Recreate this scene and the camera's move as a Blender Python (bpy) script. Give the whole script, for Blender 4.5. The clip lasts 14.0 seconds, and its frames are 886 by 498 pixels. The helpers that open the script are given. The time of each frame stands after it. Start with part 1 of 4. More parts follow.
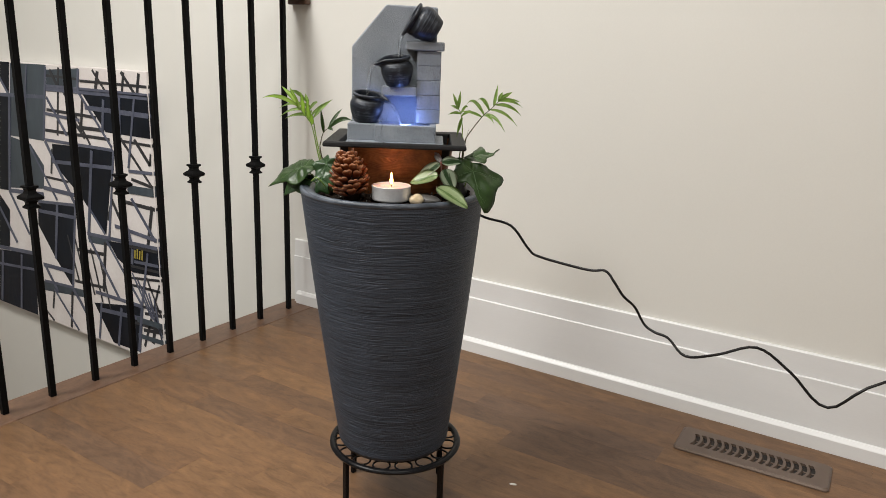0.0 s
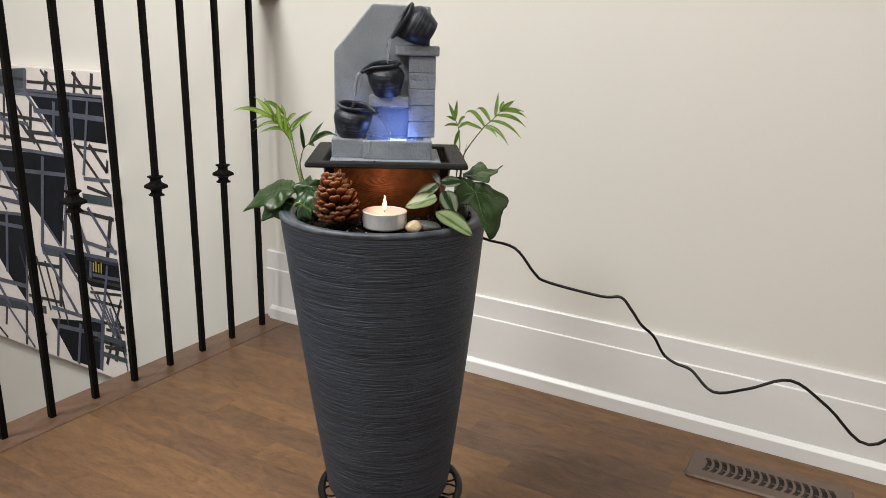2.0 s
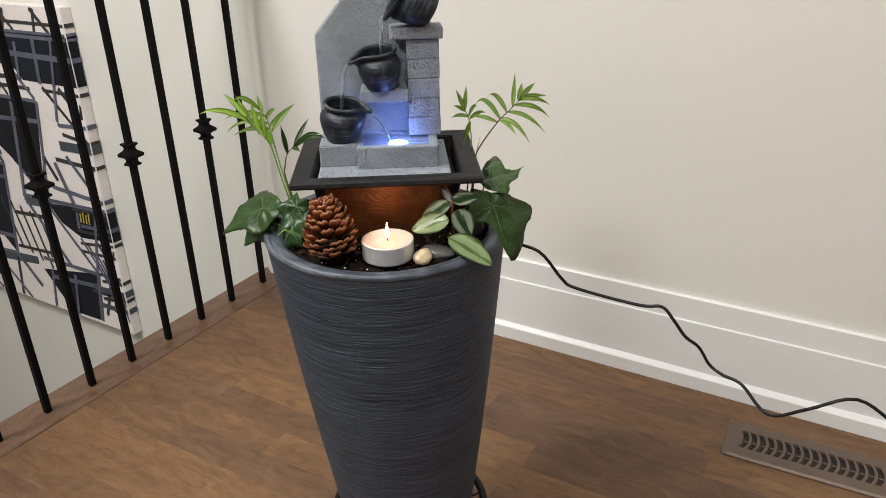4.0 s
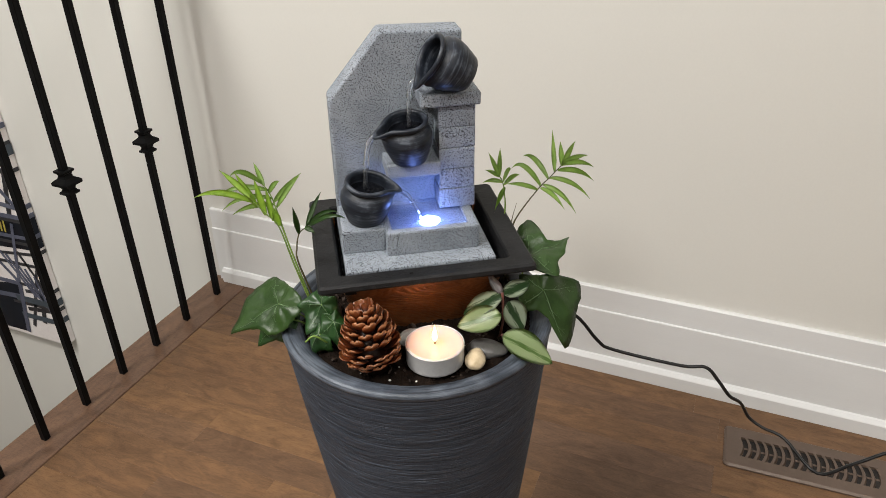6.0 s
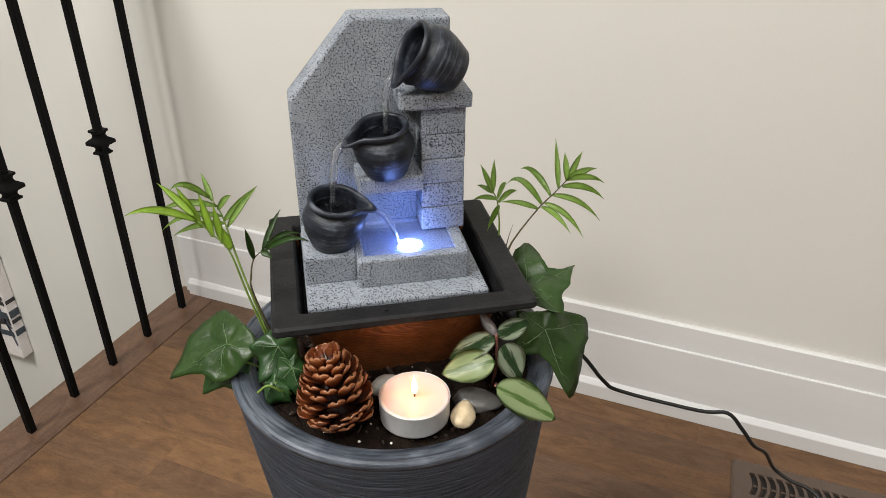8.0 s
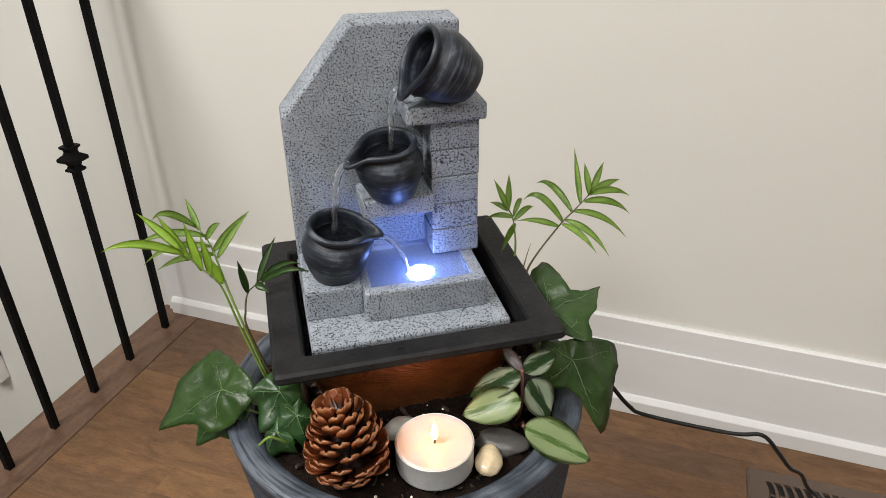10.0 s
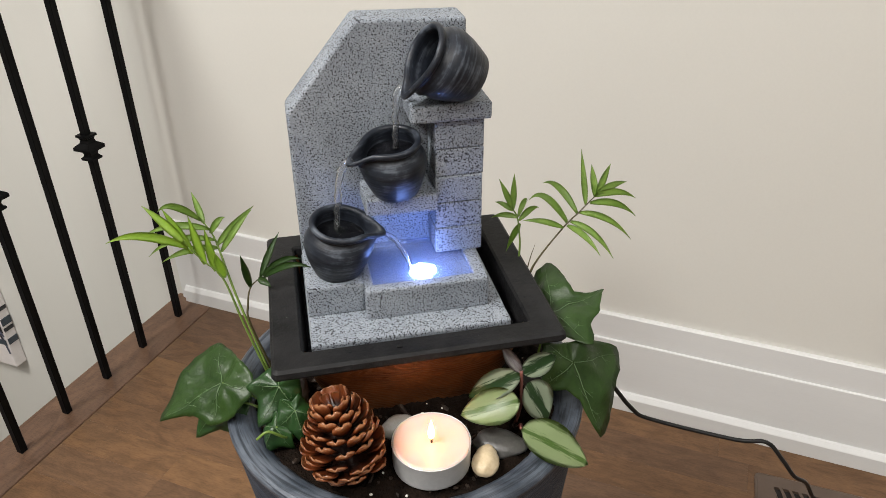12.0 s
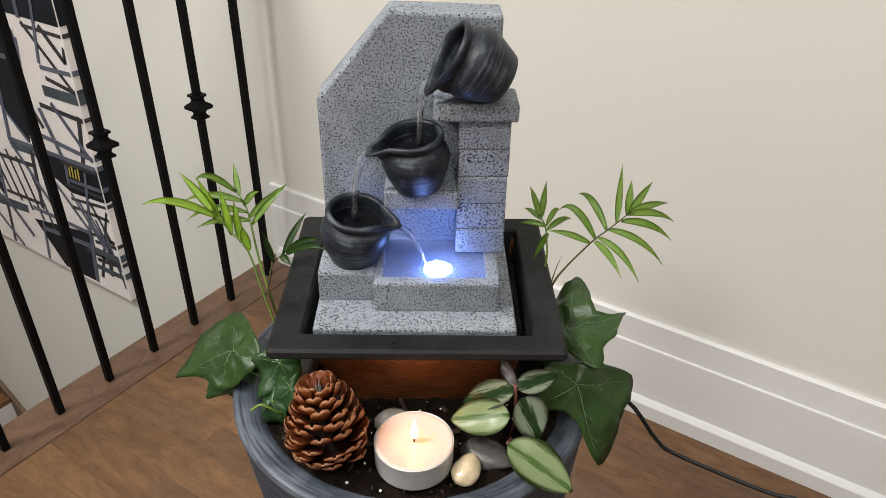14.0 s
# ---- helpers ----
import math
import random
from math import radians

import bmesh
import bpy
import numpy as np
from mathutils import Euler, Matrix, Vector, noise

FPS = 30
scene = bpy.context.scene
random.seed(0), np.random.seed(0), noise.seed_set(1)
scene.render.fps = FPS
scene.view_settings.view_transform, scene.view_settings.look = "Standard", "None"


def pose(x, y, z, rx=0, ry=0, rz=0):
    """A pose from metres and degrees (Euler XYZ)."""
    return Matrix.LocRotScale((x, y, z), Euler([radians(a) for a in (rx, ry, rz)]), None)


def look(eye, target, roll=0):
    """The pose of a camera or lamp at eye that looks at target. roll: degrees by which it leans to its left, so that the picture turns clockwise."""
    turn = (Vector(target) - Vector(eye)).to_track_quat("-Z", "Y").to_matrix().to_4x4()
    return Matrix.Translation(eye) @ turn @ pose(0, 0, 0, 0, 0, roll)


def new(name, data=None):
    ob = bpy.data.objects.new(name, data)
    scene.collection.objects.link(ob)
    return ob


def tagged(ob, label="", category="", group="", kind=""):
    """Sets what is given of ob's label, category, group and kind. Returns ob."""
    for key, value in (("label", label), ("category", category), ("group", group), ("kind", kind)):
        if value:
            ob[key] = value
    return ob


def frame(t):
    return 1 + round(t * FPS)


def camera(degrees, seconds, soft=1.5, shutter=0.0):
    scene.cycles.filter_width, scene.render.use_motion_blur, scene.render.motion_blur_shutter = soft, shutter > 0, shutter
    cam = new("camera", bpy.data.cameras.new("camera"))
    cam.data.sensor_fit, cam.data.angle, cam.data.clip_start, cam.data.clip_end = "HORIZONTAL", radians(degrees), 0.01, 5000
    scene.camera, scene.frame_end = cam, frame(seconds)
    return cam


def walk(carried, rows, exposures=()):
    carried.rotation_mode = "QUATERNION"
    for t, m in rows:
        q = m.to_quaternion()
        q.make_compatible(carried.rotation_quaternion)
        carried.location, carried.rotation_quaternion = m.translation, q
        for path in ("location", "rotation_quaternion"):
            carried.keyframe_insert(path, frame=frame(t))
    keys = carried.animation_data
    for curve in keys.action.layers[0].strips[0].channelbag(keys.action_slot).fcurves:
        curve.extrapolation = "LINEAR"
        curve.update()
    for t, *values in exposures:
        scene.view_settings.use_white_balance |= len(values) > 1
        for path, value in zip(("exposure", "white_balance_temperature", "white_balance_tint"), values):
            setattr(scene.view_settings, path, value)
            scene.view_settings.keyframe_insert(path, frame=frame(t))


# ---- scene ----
cam = camera(61.9, 14.0, soft=0.8)
PATH = [
    (0, (0.359, 0.34, 0.782), (-0.677, 1.97, 0.261), 2.1),
    (0.5, (0.324, 0.355, 0.787), (-0.688, 2.0, 0.268), 2.4),
    (1, (0.306, 0.361, 0.792), (-0.68, 2.02, 0.269), 2.3),
    (1.5, (0.278, 0.391, 0.802), (-0.689, 2.061, 0.276), 2.2),
    (2, (0.244, 0.432, 0.805), (-0.71, 2.102, 0.255), 1.6),
    (2.5, (0.221, 0.47, 0.792), (-0.727, 2.134, 0.213), 1.1),
    (3, (0.195, 0.532, 0.871), (-0.765, 2.166, 0.231), 0.0),
    (3.2, (0.177, 0.552, 0.881), (-0.783, 2.161, 0.182), -0.4),
    (5.3, (0.034, 0.672, 1.038), (-0.694, 2.246, 0.042), -0.5),
    (5.5, (0.0, 0.686, 1.048), (-0.697, 2.259, 0.027), -0.6),
    (6, (-0.067, 0.689, 1.036), (-0.726, 2.277, 0.014), -0.7),
    (6.5, (-0.085, 0.708, 1.024), (-0.724, 2.309, 0.01), -0.1),
    (7, (-0.096, 0.741, 1.012), (-0.723, 2.348, 0.0), 0.3),
    (7.5, (-0.1, 0.781, 1.008), (-0.725, 2.388, -0.007), 0.5),
    (8, (-0.112, 0.803, 0.994), (-0.733, 2.407, -0.027), 0.5),
    (10.5, (-0.163, 0.859, 0.983), (-0.73, 2.478, -0.046), -0.7),
    (11, (-0.162, 0.86, 0.985), (-0.729, 2.477, -0.046), -0.7),
    (11.5, (-0.157, 0.86, 0.986), (-0.738, 2.47, -0.049), -0.5),
    (12, (-0.15, 0.862, 0.986), (-0.764, 2.455, -0.057), -0.1),
    (12.5, (-0.138, 0.87, 0.986), (-0.804, 2.433, -0.07), 0.4),
    (13, (-0.122, 0.889, 0.988), (-0.86, 2.411, -0.081), 0.8),
    (13.5, (-0.101, 0.903, 0.985), (-0.919, 2.38, -0.087), 1.3),
    (14, (-0.081, 0.913, 0.993), (-0.979, 2.334, -0.09), 1.2),
]
walk(cam, [(t, look(eye, target, roll)) for t, eye, target, roll in PATH])

# ---------------------------------------------------------------- lights
ANGLE = 33.5
POT = pose(-0.312, 1.247, 0, 0, 0, ANGLE)      # frame of the planter: x across, y away, z up


def area(name, at, target, size, watts, colour):
    data = bpy.data.lights.new(name, "AREA")
    data.shape, data.size, data.energy, data.color = "DISK", size, watts, colour
    ob = new(name, data)
    ob.matrix_world = look(at, target)
    return ob


world = bpy.data.worlds.new("world")
world.use_nodes = True
world.node_tree.nodes["Background"].inputs[0].default_value = (0.9, 0.93, 1.0, 1)
world.node_tree.nodes["Background"].inputs[1].default_value = 0.05
scene.world = world
WARM = (1.0, 0.975, 0.932)
area("downlight_landing", (0.55, 0.35, 2.66), (0.45, 0.45, 0), 0.55, 20, WARM)
area("downlight_hall", (-0.75, -0.55, 2.66), (-0.7, -0.4, 0), 0.55, 37, WARM)
area("downlight_stair", (-1.42, 0.25, 2.66), (-1.60, 0.75, 0), 0.80, 98, WARM)
area("downlight_room", (1.6, -1.2, 2.66), (1.5, -1.1, 0), 0.6, 21, WARM)

# ---------------------------------------------------------------- materials


class Nodes:
    """A small builder for node materials."""

    def __init__(self, name):
        self.mat = bpy.data.materials.new(name)
        self.mat.use_nodes = True
        self.tree = self.mat.node_tree
        self.bsdf = self.tree.nodes["Principled BSDF"]
        self.coord = self.add("ShaderNodeTexCoord").outputs["Object"]

    def add(self, kind, **settings):
        node = self.tree.nodes.new(kind)
        for key, value in settings.items():
            node.inputs[key].default_value = value
        return node

    def link(self, a, b):
        self.tree.links.new(a, b)
        return b

    def mapped(self, scale=(1, 1, 1), source=None, rotation=(0, 0, 0)):
        node = self.add("ShaderNodeMapping")
        node.inputs["Scale"].default_value = scale
        node.inputs["Rotation"].default_value = rotation
        self.link(source or self.coord, node.inputs["Vector"])
        return node.outputs[0]

    def noise(self, scale, detail=5, rough=0.55, vector=None, distortion=0.0):
        node = self.add("ShaderNodeTexNoise", Scale=scale, Detail=detail, Roughness=rough, Distortion=distortion)
        self.link(vector or self.coord, node.inputs["Vector"])
        return node.outputs["Fac"]

    def ramp(self, fac, stops):
        node = self.add("ShaderNodeValToRGB")
        ramp = node.color_ramp
        while len(ramp.elements) < len(stops):
            ramp.elements.new(0.5)
        for element, (place, colour) in zip(ramp.elements, stops):
            element.position = place
            element.color = (*colour, 1) if len(colour) == 3 else colour
        self.link(fac, node.inputs[0])
        return node.outputs[0]

    def mix(self, fac, a, b, blend="MIX"):
        node = self.tree.nodes.new("ShaderNodeMix")
        node.data_type, node.blend_type = "RGBA", blend
        for slot, value in ((0, fac), (6, a), (7, b)):
            if isinstance(value, (int, float)):
                node.inputs[slot].default_value = value
            elif isinstance(value, tuple):
                node.inputs[slot].default_value = (*value, 1)
            else:
                self.link(value, node.inputs[slot])
        return node.outputs[2]

    def maths(self, operation, a, b):
        node = self.tree.nodes.new("ShaderNodeMath")
        node.operation = operation
        for slot, value in ((0, a), (1, b)):
            if isinstance(value, (int, float)):
                node.inputs[slot].default_value = value
            else:
                self.link(value, node.inputs[slot])
        return node.outputs[0]

    def colour(self, value):
        if isinstance(value, tuple):
            self.bsdf.inputs["Base Color"].default_value = (*value, 1)
        else:
            self.link(value, self.bsdf.inputs["Base Color"])
        return self

    def rough(self, value):
        if isinstance(value, (int, float)):
            self.bsdf.inputs["Roughness"].default_value = value
        else:
            self.link(value, self.bsdf.inputs["Roughness"])
        return self

    def bump(self, height, strength, distance=0.001):
        node = self.add("ShaderNodeBump", Strength=strength, Distance=distance)
        self.link(height, node.inputs["Height"])
        self.link(node.outputs[0], self.bsdf.inputs["Normal"])
        return self

    def set(self, **values):
        for key, value in values.items():
            self.bsdf.inputs[key.replace("_", " ")].default_value = value
        return self


def mottled(name, dark, light, scale, rough=0.5, bump=0.2, fine=6.0, stretch=(1, 1, 1), distance=0.001, **more):
    """Two scales of variation between two tones, and a fine relief."""
    n = Nodes(name)
    v = n.mapped(stretch)
    big, small = n.noise(scale, 4, 0.6, v), n.noise(scale * fine, 6, 0.6, v)
    mixed = n.maths("ADD", n.maths("MULTIPLY", big, 0.6), n.maths("MULTIPLY", small, 0.4))
    n.colour(n.ramp(mixed, [(0.32, dark), (0.68, light)]))
    n.rough(n.ramp(small, [(0.2, (max(rough - 0.08, 0.02),) * 3), (0.8, (min(rough + 0.08, 1),) * 3)]))
    if bump:
        n.bump(small, bump, distance)
    return n.set(**more).mat


WALL = mottled("wall_paint", (0.630, 0.620, 0.584), (0.664, 0.653, 0.615), 1.6, 0.62, 0.12, 160, distance=0.0006)
CEILING = mottled("ceiling_paint", (0.78, 0.77, 0.74), (0.82, 0.81, 0.78), 2, 0.8, 0.1, 60)
TRIM = mottled("trim_paint", (0.660, 0.662, 0.662), (0.700, 0.702, 0.702), 3, 0.36, 0.06, 40, (1, 6, 6))
IRON = mottled("black_iron", (0.002, 0.002, 0.0023), (0.006, 0.006, 0.0064), 40, 0.52, 0.25, 8, distance=0.0004, Specular_IOR_Level=0.10)
GLOSS_IRON = mottled("black_enamel", (0.003, 0.003, 0.0035), (0.008, 0.008, 0.009), 60, 0.30, 0.2, 6, distance=0.0004, Specular_IOR_Level=0.14)
RUBBER = mottled("black_cable", (0.005, 0.005, 0.0055), (0.010, 0.010, 0.010), 80, 0.38, 0.1, Specular_IOR_Level=0.3)
TRAY = mottled("black_tray_plastic", (0.0040, 0.0040, 0.0045), (0.0200, 0.0200, 0.0212), 30, 0.55, 0.6, 7, distance=0.0010, Specular_IOR_Level=0.18)
VENT = mottled("brown_metal", (0.105, 0.074, 0.056), (0.135, 0.096, 0.074), 30, 0.42, 0.05, 6, Metallic=0.25)
VENT_DARK = mottled("duct_shadow", (0.010, 0.008, 0.007), (0.018, 0.014, 0.012), 30, 0.8, 0.1)
SOIL = mottled("potting_soil", (0.0035, 0.0022, 0.0015), (0.018, 0.010, 0.006), 90, 0.85, 1.0, 5, distance=0.004, Specular_IOR_Level=0.12)
PERLITE = mottled("perlite", (0.62, 0.60, 0.55), (0.80, 0.78, 0.73), 300, 0.8, 0.4)
BARK = mottled("bark", (0.006, 0.0035, 0.002), (0.040, 0.021, 0.011), 200, 0.7, 0.6)
PEBBLE_WHITE = mottled("cream_pebble", (0.44, 0.34, 0.21), (0.66, 0.55, 0.38), 60, 0.22, 0.1, Coat_Weight=0.4)
PEBBLE_DARK = mottled("slate_pebble", (0.035, 0.034, 0.033), (0.085, 0.082, 0.078), 70, 0.38, 0.3)
PEBBLE_GREY = mottled("grey_pebble", (0.20, 0.19, 0.17), (0.38, 0.36, 0.33), 70, 0.4, 0.3)
ALUMINIUM = mottled("aluminium_cup", (0.62, 0.62, 0.62), (0.76, 0.76, 0.76), 60, 0.36, 0.1, 5, Metallic=0.45)
STEM = mottled("green_stem", (0.10, 0.17, 0.03), (0.20, 0.30, 0.06), 60, 0.45, 0.1)
STEM_DARK = mottled("brown_stem", (0.045, 0.04, 0.015), (0.09, 0.075, 0.03), 60, 0.5, 0.1)
STEM_RED = mottled("purple_stem", (0.12, 0.035, 0.035), (0.20, 0.08, 0.06), 60, 0.45, 0.1)
PALM = mottled("palm_leaf", (0.150, 0.270, 0.036), (0.275, 0.420, 0.085), 50, 0.38, 0.3, 5, (1, 1, 1), 0.0004, Subsurface_Weight=0.0)
PALM_BRIGHT = mottled("young_palm_leaf", (0.21, 0.37, 0.025), (0.34, 0.52, 0.06), 40, 0.36, 0.3, 5, distance=0.0004)
PALM_DARK = mottled("old_palm_leaf", (0.02, 0.055, 0.010), (0.05, 0.11, 0.022), 50, 0.36, 0.3, 5, distance=0.0004)
IVY = mottled("ivy_leaf", (0.009, 0.026, 0.005), (0.030, 0.064, 0.013), 35, 0.38, 0.5, 5, distance=0.0011, Specular_IOR_Level=0.34)
# copy of the ivy green with the shade beside the tray put into its colour
IVY_SHADED = mottled("ivy_leaf_shaded", (0.008, 0.030, 0.007), (0.022, 0.065, 0.014), 45, 0.38, 0.5, 5, distance=0.001)
VEIN = mottled("ivy_vein", (0.085, 0.150, 0.065), (0.13, 0.205, 0.095), 80, 0.4, 0.1)
PURPLE_LEAF = mottled("purple_leaf", (0.05, 0.028, 0.034), (0.20, 0.19, 0.18), 90, 0.35, 0.2, 4, (4, 0.6, 1))
WICK = mottled("burnt_wick", (0.02, 0.012, 0.006), (0.10, 0.05, 0.02), 200, 0.9, 0.2)
CANVAS = mottled("pale_canvas", (0.65, 0.60, 0.58), (0.78, 0.74, 0.73), 6, 0.5, 0.3, 12)
NAVY = mottled("navy_paint", (0.0015, 0.002, 0.004), (0.009, 0.013, 0.022), 9, 0.45, 0.3, 6, (1, 1, 0.35), Specular_IOR_Level=0.15)
TEAL = mottled("slate_paint", (0.018, 0.028, 0.040), (0.06, 0.08, 0.10), 9, 0.42, 0.3, 6, (1, 1, 0.3))
SLATE_LINE = mottled("blue_grey_paint", (0.035, 0.042, 0.075), (0.115, 0.125, 0.175), 14, 0.35, 0.2, 6)
BLACK_LINE = mottled("black_paint", (0.008, 0.008, 0.011), (0.025, 0.025, 0.03), 20, 0.4, 0.2, 6)
GOLD = mottled("yellow_paint", (0.34, 0.28, 0.04), (0.52, 0.43, 0.08), 20, 0.5, 0.1)


def wood_material(name, tones, gloss, along=0):
    """Stained hardwood: its tone by the piece, grain along one axis, blotches and pores."""
    n = Nodes(name)
    info = n.add("ShaderNodeObjectInfo")
    shift = n.add("ShaderNodeVectorMath")
    shift.operation = "ADD"
    spread = n.maths("MULTIPLY", info.outputs["Random"], 37.0)
    n.link(n.coord, shift.inputs[0])
    n.link(spread, shift.inputs[1])
    stretch = (2.2, 26, 26) if along == 0 else (26, 2.2, 26)
    wide = (4.0, 9, 9) if along == 0 else (9, 4.0, 9)
    v, w = n.mapped(stretch, shift.outputs[0]), n.mapped(wide, shift.outputs[0])
    grain, blotch = n.noise(3.0, 8, 0.62, v, 0.6), n.noise(2.6, 5, 0.6, w, 1.6)
    tone = n.ramp(info.outputs["Random"], tones)
    shade = n.ramp(blotch, [(0.30, (0.74, 0.72, 0.70)), (0.48, (1.0, 1.0, 1.0)), (0.70, (1.30, 1.27, 1.20))])
    lines = n.ramp(grain, [(0.34, (0.87, 0.85, 0.83)), (0.48, (1, 1, 1)), (0.7, (1.12, 1.11, 1.08))])
    pores = n.ramp(n.noise(9.0, 4, 0.6, n.mapped((9, 60, 60), shift.outputs[0]), 1.2), [(0.36, (0.80, 0.78, 0.76)), (0.50, (1, 1, 1)), (0.70, (1.10, 1.09, 1.07))])
    n.colour(n.mix(1.0, n.mix(1.0, n.mix(1.0, tone, shade, "MULTIPLY"), lines, "MULTIPLY"), pores, "MULTIPLY"))
    n.rough(n.ramp(grain, [(0.2, (gloss - 0.07,) * 3), (0.8, (gloss + 0.08,) * 3)]))
    return n.set(Specular_IOR_Level=0.30).bump(grain, 0.12, 0.0008).mat


FLOOR_WOOD = wood_material("floor_wood", [(0.0, (0.112, 0.066, 0.041)), (0.16, (0.138, 0.076, 0.040)), (0.50, (0.152, 0.084, 0.043)), (0.84, (0.172, 0.095, 0.047)), (0.93, (0.136, 0.078, 0.045)), (1.0, (0.112, 0.068, 0.046))], 0.38)
NOSING_WOOD = wood_material("nosing_wood", [(0.0, (0.122, 0.073, 0.050)), (1.0, (0.138, 0.082, 0.055))], 0.36, 1)
RAIL_WOOD = wood_material("rail_wood", [(0.0, (0.075, 0.042, 0.028)), (1.0, (0.085, 0.048, 0.031))], 0.34, 1)
STAIR_WOOD = wood_material("stair_wood", [(0.0, (0.16, 0.075, 0.034)), (1.0, (0.20, 0.095, 0.042))], 0.40, 1)
SKIRT_WOOD = wood_material("skirt_wood", [(0.0, (0.13, 0.088, 0.060)), (1.0, (0.15, 0.10, 0.07))], 0.45, 0)


def planter_material():
    n = Nodes("planter_resin")
    v = n.mapped((9, 9, 980))
    streak, cloud = n.noise(1.0, 5, 0.6, v), n.noise(16, 4, 0.6)
    body = n.ramp(streak, [(0.34, (0.012, 0.016, 0.024)), (0.50, (0.042, 0.053, 0.073)), (0.72, (0.070, 0.086, 0.114))])
    n.colour(n.mix(0.55, body, n.ramp(cloud, [(0.3, (0.55, 0.55, 0.58)), (0.7, (1.1, 1.1, 1.1))]), "MULTIPLY"))
    n.rough(n.ramp(cloud, [(0.3, (0.46,) * 3), (0.7, (0.60,) * 3)]))
    n.set(Specular_IOR_Level=0.35)
    return n.bump(streak, 0.75, 0.0014).mat


def rim_material():
    n = Nodes("planter_rim")
    split, ring_way = n.add("ShaderNodeSeparateXYZ"), n.add("ShaderNodeCombineXYZ")
    n.link(n.coord, split.inputs[0])
    dx, dy = n.maths("ADD", split.outputs["X"], 0.005), n.maths("SUBTRACT", split.outputs["Y"], 0.066)
    radius = n.maths("SQRT", n.maths("ADD", n.maths("MULTIPLY", dx, dx), n.maths("MULTIPLY", dy, dy)), 0)
    n.link(n.maths("MULTIPLY", split.outputs["X"], 22), ring_way.inputs[0])
    n.link(n.maths("MULTIPLY", split.outputs["Y"], 22), ring_way.inputs[1])
    n.link(n.maths("MULTIPLY", n.maths("SUBTRACT", radius, split.outputs["Z"]), 620), ring_way.inputs[2])
    streak, cloud = n.noise(1.0, 6, 0.66, ring_way.outputs[0], 0.5), n.noise(26, 4, 0.55, None, 1.0)
    body = n.ramp(cloud, [(0.34, (0.034, 0.043, 0.058)), (0.50, (0.068, 0.082, 0.105)), (0.66, (0.112, 0.130, 0.160))])
    lines = n.ramp(streak, [(0.38, (0.16, 0.17, 0.19)), (0.50, (0.95, 0.95, 0.95)), (0.72, (1.25, 1.25, 1.25))])
    n.colour(n.mix(0.8, body, lines, "MULTIPLY")).rough(0.42)
    return n.bump(streak, 0.5, 0.001).mat


def stone_material():
    """Grey cast stone with black and white flecks."""
    n = Nodes("speckled_stone")
    grain = n.maths("ADD", n.maths("MULTIPLY", n.noise(28, 4, 0.6), 0.35), n.maths("MULTIPLY", n.noise(820, 3, 0.6), 0.65))
    base = n.ramp(grain, [(0.34, (0.165, 0.188, 0.222)), (0.50, (0.240, 0.267, 0.306)), (0.66, (0.370, 0.402, 0.446))])
    black = n.noise(740, 2, 0.5, None, 0.3)
    spread = n.maths("ADD", black, n.maths("MULTIPLY", n.maths("SUBTRACT", n.noise(90, 3), 0.5), 0.10))
    fleck = n.mix(n.ramp(spread, [(0.412, (1, 1, 1)), (0.428, (0, 0, 0))]), base, (0.006, 0.007, 0.011))
    n.colour(fleck).rough(0.62)
    return n.bump(n.maths("ADD", black, n.noise(240, 4)), 0.5, 0.0011).mat


def urn_material():
    """Charcoal resin, dry-brushed along its turning lines."""
    n = Nodes("charcoal_urn")
    v = n.mapped((30, 30, 330))
    streak, cloud = n.noise(1.0, 5, 0.6, v), n.noise(60, 4, 0.6)
    both = n.maths("MULTIPLY", n.maths("ADD", streak, cloud), 0.5)
    n.colour(n.ramp(both, [(0.38, (0.006, 0.0076, 0.0115)), (0.52, (0.018, 0.022, 0.031)), (0.66, (0.098, 0.112, 0.136))]))
    n.rough(n.ramp(cloud, [(0.3, (0.34,) * 3), (0.7, (0.52,) * 3)]))
    n.set(Specular_IOR_Level=0.32)
    return n.bump(streak, 0.5, 0.0008).mat


def bronze_material():
    """Copper-brown finish with embossed wood grain and a knot."""
    n = Nodes("embossed_bronze")
    v = n.mapped((0.50, 0.15, 1.9))
    v.node.inputs["Location"].default_value = (-0.004, 0, -0.612 * 1.9)
    wave = n.add("ShaderNodeTexWave", Scale=70.0, Distortion=9.0, Detail=5.0)
    wave.inputs["Detail Scale"].default_value = 1.1
    wave.wave_type, wave.rings_direction = "RINGS", "Y"
    n.link(v, wave.inputs["Vector"])
    grain = wave.outputs["Fac"]
    n.colour(n.ramp(n.maths("ADD", n.maths("MULTIPLY", grain, 0.08), n.maths("MULTIPLY", n.noise(60), 0.92)), [(0.25, (0.105, 0.037, 0.013)), (0.7, (0.270, 0.104, 0.036))]))
    n.rough(0.40).set(Metallic=0.45)
    return n.bump(n.maths("ADD", n.maths("MULTIPLY", grain, 0.6), n.maths("MULTIPLY", n.noise(90, 4), 0.8)), 0.30, 0.0016).mat


